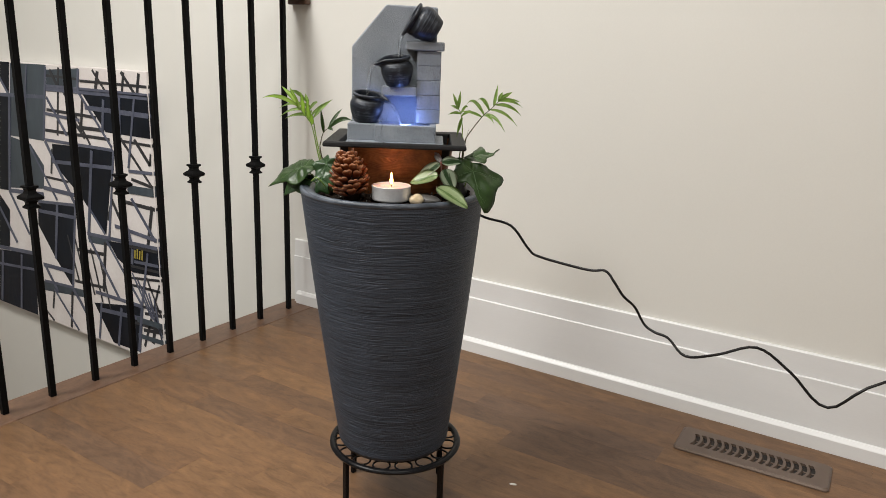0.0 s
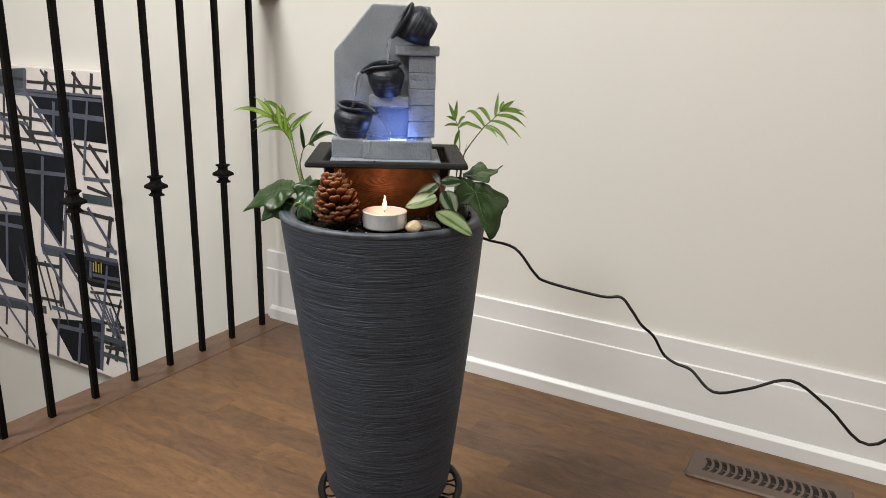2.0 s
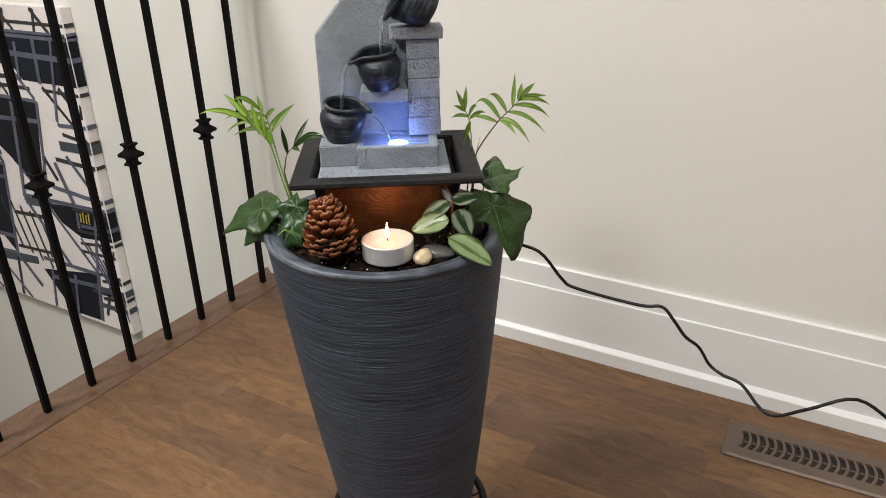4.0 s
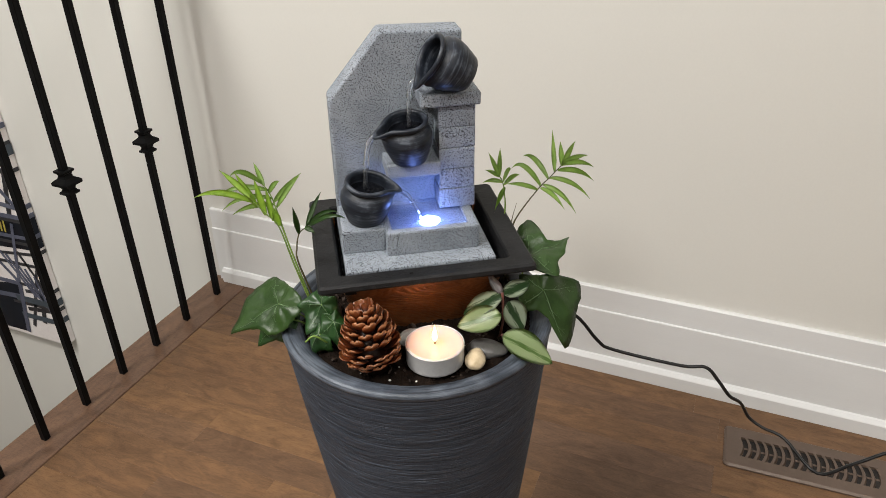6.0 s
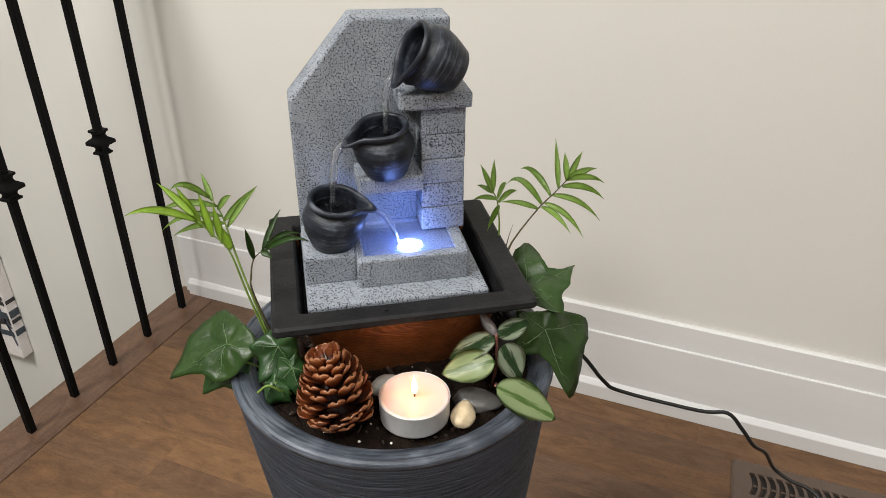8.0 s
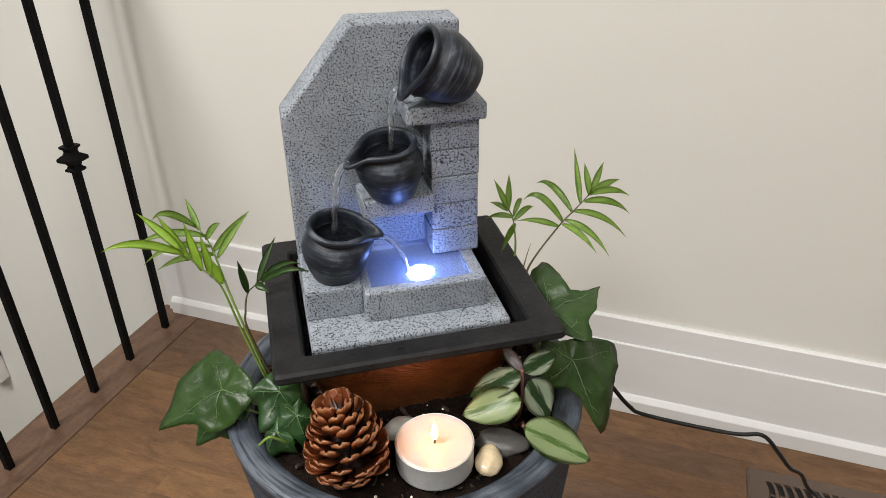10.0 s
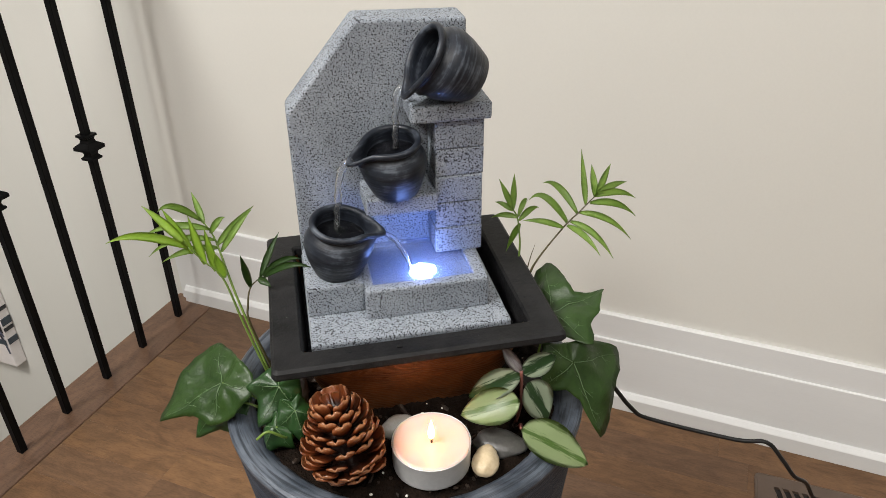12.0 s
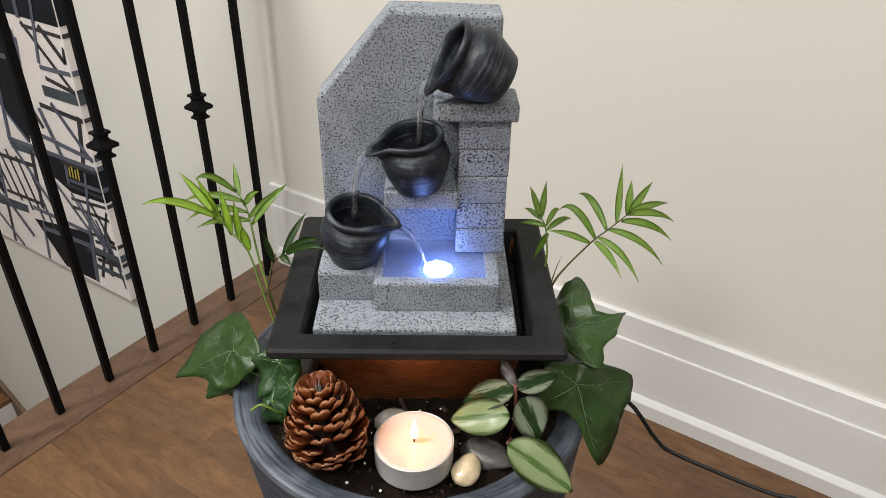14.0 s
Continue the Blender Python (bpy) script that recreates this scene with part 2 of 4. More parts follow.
def cone_material():
    n = Nodes("pinecone_scale")
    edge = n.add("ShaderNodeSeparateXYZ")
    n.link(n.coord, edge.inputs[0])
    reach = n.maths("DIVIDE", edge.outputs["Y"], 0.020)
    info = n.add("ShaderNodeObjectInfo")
    # near-black scale bases paint the shade in the gaps; tips keep their tan
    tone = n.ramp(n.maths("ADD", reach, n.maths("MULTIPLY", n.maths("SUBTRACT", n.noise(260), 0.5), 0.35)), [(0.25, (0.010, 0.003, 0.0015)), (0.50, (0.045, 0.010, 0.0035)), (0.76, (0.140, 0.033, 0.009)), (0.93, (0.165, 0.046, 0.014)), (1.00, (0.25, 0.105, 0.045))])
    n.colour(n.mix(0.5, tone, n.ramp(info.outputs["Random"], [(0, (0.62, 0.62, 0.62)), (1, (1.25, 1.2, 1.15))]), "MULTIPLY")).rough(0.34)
    return n.bump(n.noise(320, 4), 0.4, 0.0006).mat


def striped_leaf_material(name, edge, stripe, middle, core):
    """A leaf with pale bands on both sides of a green midrib band; x runs across it."""
    n = Nodes(name)
    split = n.add("ShaderNodeSeparateXYZ")
    n.link(n.coord, split.inputs[0])
    across = n.maths("ABSOLUTE", n.maths("DIVIDE", split.outputs["X"], 0.0135), 0)
    wavy = n.maths("ADD", across, n.maths("MULTIPLY", n.maths("SUBTRACT", n.noise(3.0, 5, 0.6, n.mapped((200, 20, 20))), 0.5), 0.95))
    n.colour(n.ramp(wavy, [(0.02, middle), (core, tuple(c * 0.9 for c in middle)), (core + 0.16, stripe), (0.80, stripe), (1.08, edge)])).rough(0.30)
    return n.bump(n.noise(2.0, 4, 0.5, n.mapped((300, 30, 30))), 0.3, 0.0005).mat


def glow(name, colour, strength):
    n = Nodes(name)
    n.set(Base_Color=(*colour, 1), Emission_Color=(*colour, 1), Emission_Strength=strength)
    return n.mat


def water_material(name, tint, rough=0.03, clear=1.0):
    n = Nodes(name)
    n.colour(tint).rough(rough).set(Transmission_Weight=clear, IOR=1.33)
    return n.bump(n.noise(110, 3), 0.35, 0.002).mat


def wax_material():
    n = Nodes("candle_wax")
    n.colour((0.64, 0.51, 0.46)).rough(0.32)
    return n.set(Subsurface_Weight=0.6, Subsurface_Scale=0.012, Subsurface_Radius=(1.0, 0.5, 0.25)).mat


PLANTER, RIM, STONE, URN, BRONZE, CONE, WAX = planter_material(), rim_material(), stone_material(), urn_material(), bronze_material(), cone_material(), wax_material()
ZEBRA_GREEN = striped_leaf_material("striped_leaf_green", (0.13, 0.21, 0.060), (0.33, 0.42, 0.21), (0.11, 0.20, 0.045), 0.06)
ZEBRA_SILVER = striped_leaf_material("striped_leaf_silver", (0.19, 0.20, 0.10), (0.33, 0.39, 0.28), (0.024, 0.062, 0.018), 0.20)
FLAME = glow("flame", (1.0, 0.36, 0.085), 30.0)
LED = glow("led", (0.36, 0.50, 1.0), 26.0)
WATER = water_material("clear_water", (0.93, 0.96, 1.0))
FALLING = water_material("falling_water", (0.95, 0.97, 1.0), 0.10, 0.97)
POOL = water_material("stirred_water", (0.56, 0.67, 0.92), 0.08, 0.84)
DARK_WATER = mottled("dark_water", (0.003, 0.0035, 0.005), (0.006, 0.0065, 0.009), 60, 0.05, 0.9, 3, distance=0.004, Specular_IOR_Level=0.16)

# ---------------------------------------------------------------- mesh tools


def thing(name, label, category, at=None, group="", kind=""):
    """An empty that carries the parts of one thing."""
    ob = new(name)
    ob.empty_display_size = 0.02
    ob.matrix_world = at if at is not None else Matrix()
    return tagged(ob, label, category, group, kind)


def mesh_of(name, bm, material, smooth=False):
    data = bpy.data.meshes.new(name)
    bm.to_mesh(data)
    bm.free()
    data.materials.append(material)
    if smooth:
        data.polygons.foreach_set("use_smooth", [True] * len(data.polygons))
    return data


def part(name, bm, material, parent=None, label="", smooth=False, at=None):
    data = bm if isinstance(bm, bpy.types.Mesh) else mesh_of(name, bm, material, smooth)
    ob = new(name, data)
    if parent is not None:
        ob.parent = parent
    if at is not None:
        ob.matrix_local = at
    if label:
        ob["label"] = label
    return ob


def structure(name, bm, material, label, category, smooth=False):
    return tagged(part(name, bm, material, None, "", smooth), label, category, kind="structure")


def box(bm, x0, x1, y0, y1, z0, z1, bevel=0.0, segments=2):
    made = bmesh.ops.create_cube(bm, size=1)["verts"]
    for v in made:
        v.co = Vector(((x0 + x1) / 2 + v.co.x * (x1 - x0), (y0 + y1) / 2 + v.co.y * (y1 - y0), (z0 + z1) / 2 + v.co.z * (z1 - z0)))
    if bevel:
        edges = {e for v in made for e in v.link_edges}
        bmesh.ops.bevel(bm, geom=list(edges), offset=bevel, segments=segments, affect="EDGES", profile=0.5)
    return bm


def boxed(*args, **more):
    return box(bmesh.new(), *args, **more)


def lathe(profile, seg=48, centre=(0, 0), warp=None, bm=None, closed=False):
    """Turns (radius, z) pairs about a vertical axis; warp(angle, z, radius) gives a new radius and z."""
    bm = bm or bmesh.new()
    rings = []
    for r, z in profile:
        ring = []
        for k in range(seg):
            a = 2 * math.pi * k / seg
            rr, zz = warp(a, z, r) if warp else (r, z)
            ring.append(bm.verts.new((centre[0] + rr * math.cos(a), centre[1] + rr * math.sin(a), zz)))
        rings.append(ring)
    for low, high in zip(rings, rings[1:]):
        for k in range(seg):
            j = (k + 1) % seg
            bm.faces.new((low[k], low[j], high[j], high[k]))
    if closed:
        bm.faces.new(rings[0][::-1])
        bm.faces.new(rings[-1])
    return bm


def smoothed(points, steps=6):
    """A Catmull-Rom line through the points."""
    p = [Vector(q) for q in points]
    p = [2 * p[0] - p[1], *p, 2 * p[-1] - p[-2]]
    out = []
    for a, b, c, d in zip(p, p[1:], p[2:], p[3:]):
        for k in range(steps):
            s = k / steps
            out.append(0.5 * (2 * b + (c - a) * s + (2 * a - 5 * b + 4 * c - d) * s * s + (3 * b - a - 3 * c + d) * s ** 3))
    return out + [p[-2]]


def tube(points, radius, sides=8, bm=None, steps=6):
    """A round bar along a line; radius is a number or a function of the way along, 0 to 1."""
    bm = bm or bmesh.new()
    line = smoothed(points, steps)
    up = Vector((0.13, 0.31, 0.94))
    rings = []
    for i, q in enumerate(line):
        way = (line[min(i + 1, len(line) - 1)] - line[max(i - 1, 0)]).normalized()
        side = way.cross(up)
        side = side.normalized() if side.length > 1e-4 else way.orthogonal().normalized()
        over = side.cross(way)
        r = radius(i / (len(line) - 1)) if callable(radius) else radius
        rings.append([bm.verts.new(q + r * (math.cos(a) * side + math.sin(a) * over)) for a in (2 * math.pi * k / sides for k in range(sides))])
    for low, high in zip(rings, rings[1:]):
        for k in range(sides):
            j = (k + 1) % sides
            bm.faces.new((low[k], low[j], high[j], high[k]))
    bm.faces.new(rings[0][::-1])
    bm.faces.new(rings[-1])
    return bm


def prism(outline, y0, y1, bevel=0.0):
    """An outline in x and z, thick from y0 to y1."""
    bm = bmesh.new()
    front = [bm.verts.new((x, y0, z)) for x, z in outline]
    back = [bm.verts.new((x, y1, z)) for x, z in outline]
    bm.faces.new(front)
    bm.faces.new(back[::-1])
    for i in range(len(outline)):
        j = (i + 1) % len(outline)
        bm.faces.new((front[j], front[i], back[i], back[j]))
    bmesh.ops.recalc_face_normals(bm, faces=bm.faces)
    if bevel:
        bmesh.ops.bevel(bm, geom=list(bm.edges), offset=bevel, segments=2, affect="EDGES", profile=0.5)
    return bm


def framed(origin, tip, face):
    """A pose whose y runs from origin to tip and whose z leans towards face."""
    y = (Vector(tip) - Vector(origin)).normalized()
    x = y.cross(Vector(face)).normalized()
    z = x.cross(y)
    m = Matrix((x, y, z)).transposed().to_4x4()
    m.translation = Vector(origin)
    return m


def pebble(name, label, at, size, turn, material, seed):
    """A water-worn stone, half sunk in the soil."""
    bm = bmesh.new()
    bmesh.ops.create_icosphere(bm, subdivisions=4, radius=1)
    for v in bm.verts:
        k = 1 + 0.16 * noise.noise(v.co * 1.1 + Vector((seed, 0, 0))) + 0.04 * noise.noise(v.co * 3.1 + Vector((0, seed, 0)))
        v.co = Vector((v.co.x * size[0] * k, v.co.y * size[1] * k, v.co.z * size[2] * k))
    ob = part(name, bm, material, None, "", True)
    ob.matrix_world = POT @ pose(*at, 0, 0, turn)
    return tagged(ob, label, "pebble", "pebbles in the planter")


# ---------------------------------------------------------------- structure
WALL_Y = 1.968
structure("wall_north", boxed(-4.6, 3.0, WALL_Y, WALL_Y + 0.12, -2.8, 2.7), WALL, "off-white painted wall behind the planter and stairs", "wall")
structure("wall_east", boxed(3.0, 3.12, -3.0, WALL_Y, -0.3, 2.7), WALL, "off-white painted wall closing the room", "wall")
structure("wall_south", boxed(-4.6, 3.0, -3.12, -3.0, -2.8, 2.7), WALL, "off-white painted wall closing the hall", "wall")
structure("wall_west", boxed(-4.72, -4.6, -3.0, WALL_Y, -2.8, 2.7), WALL, "off-white painted wall beyond the stairwell", "wall")
structure("ceiling", boxed(-4.6, 3.0, -3.0, WALL_Y, 2.7, 2.82), CEILING, "plain white painted ceiling", "ceiling")
structure("stairwell_floor", boxed(-4.6, -1.25, -3.0, WALL_Y, -2.9, -2.8), SKIRT_WOOD, "brown wooden floor of the storey below", "floor")
structure("landing_side", boxed(-1.225, -1.19, -3.0, WALL_Y, -0.32, -0.022), TRIM, "white painted edge of the landing over the stairwell", "trim")
structure("wall_under_landing", boxed(-1.19, -1.08, -3.0, WALL_Y, -2.8, -0.32), WALL, "off-white wall under the landing", "wall")


def baseboard():
    """Tall flat baseboard with a stepped cap and a shoe mould, returned at the landing's edge."""
    left, right = -1.215, 3.0
    top = thing("baseboard", "tall white painted baseboard with stepped cap and shoe mould", "baseboard", kind="structure")
    board = [(WALL_Y, 0.0), (WALL_Y - 0.0130, 0.0), (WALL_Y - 0.0130, 0.1475), (WALL_Y - 0.0118, 0.1492), (WALL_Y - 0.0091, 0.1494), (WALL_Y - 0.0091, 0.1460), (WALL_Y, 0.1460)]
    profile = [(WALL_Y, 0.1465), (WALL_Y - 0.0090, 0.1465), (WALL_Y - 0.0086, 0.1985), (WALL_Y - 0.0070, 0.2005), (WALL_Y, 0.2008)]
    shoe = [(WALL_Y - 0.0131, 0.0), (WALL_Y - 0.0240, 0.0), (WALL_Y - 0.0236, 0.0290), (WALL_Y - 0.0222, 0.0312), (WALL_Y - 0.0170, 0.0372), (WALL_Y - 0.0131, 0.0385)]
    for name, outline, x0 in (("board", board, left), ("cap", profile, left), ("shoe_mould", shoe, left + 0.016)):
        bm = bmesh.new()
        a = [bm.verts.new((x0, y, z)) for y, z in outline]
        b = [bm.verts.new((right, y, z)) for y, z in outline]
        bm.faces.new(a)
        bm.faces.new(b[::-1])
        for i in range(len(outline)):
            j = (i + 1) % len(outline)
            bm.faces.new((a[i], a[j], b[j], b[i]))
        bmesh.ops.recalc_face_normals(bm, faces=bm.faces)
        part(name, bm, TRIM, top)


baseboard()

# stairs that run down along the wall, below the landing
STAIR_SLOPE, STAIR_RUN = 0.82, 0.235
stair = thing("staircase", "brown wooden stairs descending along the wall", "stairs", kind="structure")
for k in range(11):
    x = -4.5 + k * STAIR_RUN
    z = -1.50 - STAIR_SLOPE * (x + 3.172) - 0.10
    if z < -2.62:
        break
    part("tread", boxed(x - 0.03, x + STAIR_RUN, 1.02, WALL_Y - 0.022, z - 0.03, z, bevel=0.006), STAIR_WOOD, stair)
    part("riser", boxed(x + STAIR_RUN - 0.02, x + STAIR_RUN - 0.003, 1.03, WALL_Y - 0.022, z - STAIR_SLOPE * STAIR_RUN, z - 0.031), TRIM, stair)
line = lambda x: -1.413 - STAIR_SLOPE * (x + 3.172)
part("skirt_board", prism([(-4.6, line(-4.6)), (-1.7, line(-1.7)), (-1.7, line(-1.7) - 0.20), (-4.6, line(-4.6) - 0.20)], WALL_Y - 0.020, WALL_Y - 0.001), SKIRT_WOOD, stair)

# ---------------------------------------------------------------- railing
FENCE_X, STEP, FIRST = -1.180, 0.1043, 1.880


def baluster_mesh():
    return boxed(-0.0064, 0.0064, -0.0064, 0.0064, 0.0, 0.905, bevel=0.0009, segments=1)


def knuckle_mesh():
    """A square double collar, pinched between its flanges."""
    bm = bmesh.new()
    profile = [(0.0066, -0.0240), (0.0126, -0.0238), (0.0128, -0.0200), (0.0098, -0.0178), (0.0084, -0.0140), (0.0100, -0.0090), (0.0188, -0.0046), (0.0190, 0.0010), (0.0168, 0.0034), (0.0100, 0.0085), (0.0084, 0.0135), (0.0098, 0.0178), (0.0128, 0.0198), (0.0126, 0.0238), (0.0066, 0.0240)]
    rings = [[bm.verts.new((sx * r, sy * r, z)) for sx, sy in ((1, 1), (-1, 1), (-1, -1), (1, -1))] for r, z in profile]
    for low, high in zip(rings, rings[1:]):
        for k in range(4):
            j = (k + 1) % 4
            bm.faces.new((low[k], low[j], high[j], high[k]))
    bmesh.ops.recalc_face_normals(bm, faces=bm.faces)
    bmesh.ops.bevel(bm, geom=[e for e in bm.edges if abs(e.verts[0].co.z - e.verts[1].co.z) > 1e-6], offset=0.0005, segments=1, affect="EDGES")
    return bm


railing = thing("stair_railing", "black square iron balusters with double knuckles under a dark wooden handrail", "railing", kind="structure")
bar = mesh_of("baluster", baluster_mesh(), IRON)
collar = mesh_of("knuckle", knuckle_mesh(), IRON)
for k in range(26):
    y = FIRST - k * STEP + (0.012 if k == 0 else 0)
    post = part("baluster", bar, IRON, railing, at=pose(FENCE_X, y, 0))
    if k % 2 == 1:
        part("knuckle", collar, IRON, post, at=pose(0, 0, 0.455))
rail = prism([(-0.030, 0.903), (0.030, 0.903), (0.032, 0.925), (0.026, 0.950), (0.012, 0.962), (-0.012, 0.962), (-0.026, 0.950), (-0.032, 0.925)], -0.85, WALL_Y - 0.022, 0.002)
part("handrail", rail, RAIL_WOOD, railing, at=pose(FENCE_X, 0, 0))
part("rosette", boxed(FENCE_X - 0.036, FENCE_X + 0.036, WALL_Y - 0.021, WALL_Y - 0.001, 0.890, 0.980, bevel=0.004), RAIL_WOOD, railing)

# ---------------------------------------------------------------- planter on its stand
AXIS = (0.005, 0.055)
planter = thing("planter", "tall tapered blue-grey resin planter with ribbed wood-grain sides", "planter", POT)
BOTTOM, TOP, R_LOW, R_TOP = 0.117, 0.567, 0.0952, 0.1482


def planter_warp(a, z, r):
    fine = noise.noise(Vector((math.cos(a) * 3.2, math.sin(a) * 3.2, z * 1250))) + 0.7 * noise.noise(Vector((math.cos(a) * 13, math.sin(a) * 13, z * 1500)))
    rough = -max(0.0, fine + 0.05) * 1.3
    fade = min(1, max(0, (0.557 - z) / 0.01)) * min(1, max(0, (z - 0.125) / 0.01))
    seam = math.exp(-((a - math.radians(-72)) / 0.006) ** 2)
    return r + 0.0008 * rough * fade - 0.0006 * seam * fade, z


def planter_body():
    profile = [(0.0, BOTTOM), (R_LOW - 0.012, BOTTOM), (R_LOW - 0.004, BOTTOM + 0.002), (R_LOW, BOTTOM + 0.009)]
    rows = 560
    for k in range(1, rows):
        s = k / rows
        bulge = 0.0022 * math.sin(math.pi * s)
        profile.append((R_LOW + (R_TOP - R_LOW) * s + bulge, BOTTOM + 0.009 + (0.557 - BOTTOM - 0.009) * s))
    return lathe(profile, 150, AXIS, planter_warp)


def leaned(bm):
    """The planter stands a little out of plumb."""
    for v in bm.verts:
        v.co.x -= 0.010 * (v.co.z - BOTTOM) / (TOP - BOTTOM)
        v.co.y += 0.011 * (v.co.z - BOTTOM) / (TOP - BOTTOM)
    return bm


part("body", leaned(planter_body()), PLANTER, planter, "ribbed wood-grain side", True)
part("rim", leaned(lathe([(R_TOP - 0.0006, 0.5560), (R_TOP + 0.0012, 0.5585), (R_TOP + 0.0010, 0.5618), (R_TOP - 0.0014, 0.5640), (R_TOP - 0.0044, 0.5644), (R_TOP - 0.0052, 0.5634), (R_TOP - 0.0062, 0.5638), (R_TOP - 0.0130, 0.5622), (R_TOP - 0.0195, 0.5594), (R_TOP - 0.0235, 0.5550), (R_TOP - 0.0260, 0.5430), (R_TOP - 0.031, 0.520)], 128, AXIS)), RIM, planter, "scuffed lighter blue-grey rim", True)

AXIS = (0.0085, 0.055)
stand = thing("plant_stand", "black enamelled iron plant stand with scrolled ring", "plant stand", POT)


def ring(radius, z, thick, flat, seg=80):
    bm = bmesh.new()
    profile = [(radius + thick * math.cos(a), z + flat * math.sin(a)) for a in (2 * math.pi * k / 10 for k in range(11))]
    return lathe(profile, seg, AXIS, None, bm)


part("ring", ring(0.1095, 0.1120, 0.0060, 0.0046), GLOSS_IRON, stand, smooth=True)
part("inner_ring", ring(0.0780, 0.1130, 0.0030, 0.0030), GLOSS_IRON, stand, smooth=True)
scroll = mesh_of("scroll", tube([(0.0140 * math.cos(a), 0.0140 * math.sin(a), 0) for a in (2 * math.pi * k / 14 for k in range(15))], 0.0017, 6, steps=2), GLOSS_IRON, True)
for k in range(16):
    a = 2 * math.pi * (k + 0.5) / 16
    part("scroll", scroll, GLOSS_IRON, stand, at=pose(AXIS[0] + 0.0935 * math.cos(a), AXIS[1] + 0.0935 * math.sin(a), 0.1135, 0, 0, math.degrees(a)))
for a in (-139, -40, 40, 140):
    ca, sa = math.cos(math.radians(a)), math.sin(math.radians(a))
    leg = boxed(-0.0050, 0.0050, -0.0035, 0.0035, 0.0, 0.1095, bevel=0.0012)
    part("leg", leg, GLOSS_IRON, stand, at=pose(AXIS[0] + 0.1055 * ca, AXIS[1] + 0.1055 * sa, 0.0, 0, 0, a + 90))


AXIS = (0.005, 0.066)


def soil_mesh():
    bm = lathe([(0.001, 0.5555)] + [(0.003 * k, 0.5555) for k in range(1, 44)], 200, (-0.005, AXIS[1]))
    for v in bm.verts:
        v.co.z += 0.0040 * noise.noise(v.co * 60) + 0.0036 * noise.noise(v.co * 190) + 0.0018 * noise.noise(v.co * 420)
    return bm


soil = part("potting_soil", soil_mesh(), SOIL, None, "", True)
soil.matrix_world = POT
tagged(soil, "dark moist potting soil filling the planter", "soil", kind="stuff")
rng = random.Random(5)
bm = bmesh.new()
for k in range(60):
    a, r = rng.uniform(0, 6.283), 0.122 * math.sqrt(rng.random())
    x, y, s = -0.005 + r * math.cos(a), AXIS[1] + r * math.sin(a), rng.uniform(0.0004, 0.0012)
    m = pose(x, y, 0.5568 + rng.uniform(0, 0.0018), rng.uniform(0, 90), rng.uniform(0, 90)) @ Matrix.Diagonal((s * rng.uniform(0.7, 1.4), s, s, 1))
    bmesh.ops.create_icosphere(bm, subdivisions=1, radius=1, matrix=m)
perlite = part("perlite", bm, PERLITE)
perlite.matrix_world = POT
tagged(perlite, "white perlite crumbs scattered in the dark soil", "perlite", kind="stuff")

bm = bmesh.new()
for k in range(420):
    a, r = rng.uniform(0, 6.283), 0.122 * math.sqrt(rng.random())
    x, y, s = -0.005 + r * math.cos(a), AXIS[1] + r * math.sin(a), rng.uniform(0.0010, 0.0034)
    m = pose(x, y, 0.5566 + rng.uniform(0, 0.0016), rng.uniform(0, 60), rng.uniform(0, 60), rng.uniform(0, 360)) @ Matrix.Diagonal((s * rng.uniform(0.8, 1.9), s * 0.8, s * 0.5, 1))
    bmesh.ops.create_icosphere(bm, subdivisions=1, radius=1, matrix=m)
bark = part("bark_crumb", bm, BARK)
bark.matrix_world = POT
tagged(bark, "dark brown bark crumbs in the potting soil", "bark", kind="stuff")

# ---------------------------------------------------------------- fountain
fountain = thing("tabletop_fountain", "speckled grey stone tabletop fountain, running, with three charcoal urns", "fountain", POT)


def rounded_ring(half_x, half_y, z, corner, cx, cy, seg=8):
    out = []
    for sx, sy, start in ((1, 1, 0), (-1, 1, 90), (-1, -1, 180), (1, -1, 270)):
        for k in range(seg + 1):
            a = math.radians(start + 90 * k / seg)
            out.append((cx + sx * (half_x - corner) + corner * math.cos(a), cy + sy * (half_y - corner) + corner * math.sin(a), z))
    return out


def skin(rings, close_last=True, close_first=False):
    bm = bmesh.new()
    made = [[bm.verts.new(p) for p in r] for r in rings]
    n = len(made[0])
    for low, high in zip(made, made[1:]):
        for k in range(n):
            j = (k + 1) % n
            bm.faces.new((low[k], low[j], high[j], high[k]))
    if close_last:
        bm.faces.new(made[-1])
    if close_first:
        bm.faces.new(made[0][::-1])
    return bm


CX, CY = 0.0, 0.097
tray = skin([rounded_ring(0.0885, 0.0775, 0.6318, 0.004, CX, CY), rounded_ring(0.1095, 0.0965, 0.6325, 0.004, CX, CY),
             rounded_ring(0.1105, 0.0975, 0.6345, 0.004, CX, CY), rounded_ring(0.1098, 0.0968, 0.6385, 0.004, CX, CY), rounded_ring(0.1075, 0.0945, 0.6405, 0.004, CX, CY),
             rounded_ring(0.0885, 0.0770, 0.6390, 0.003, CX, CY + 0.001), rounded_ring(0.0868, 0.0753, 0.6370, 0.003, CX, CY + 0.001), rounded_ring(0.0835, 0.0715, 0.612, 0.003, CX, CY + 0.001)])
part("tray", tray, TRAY, fountain, "black plastic tray with a flat lip")
rings = []
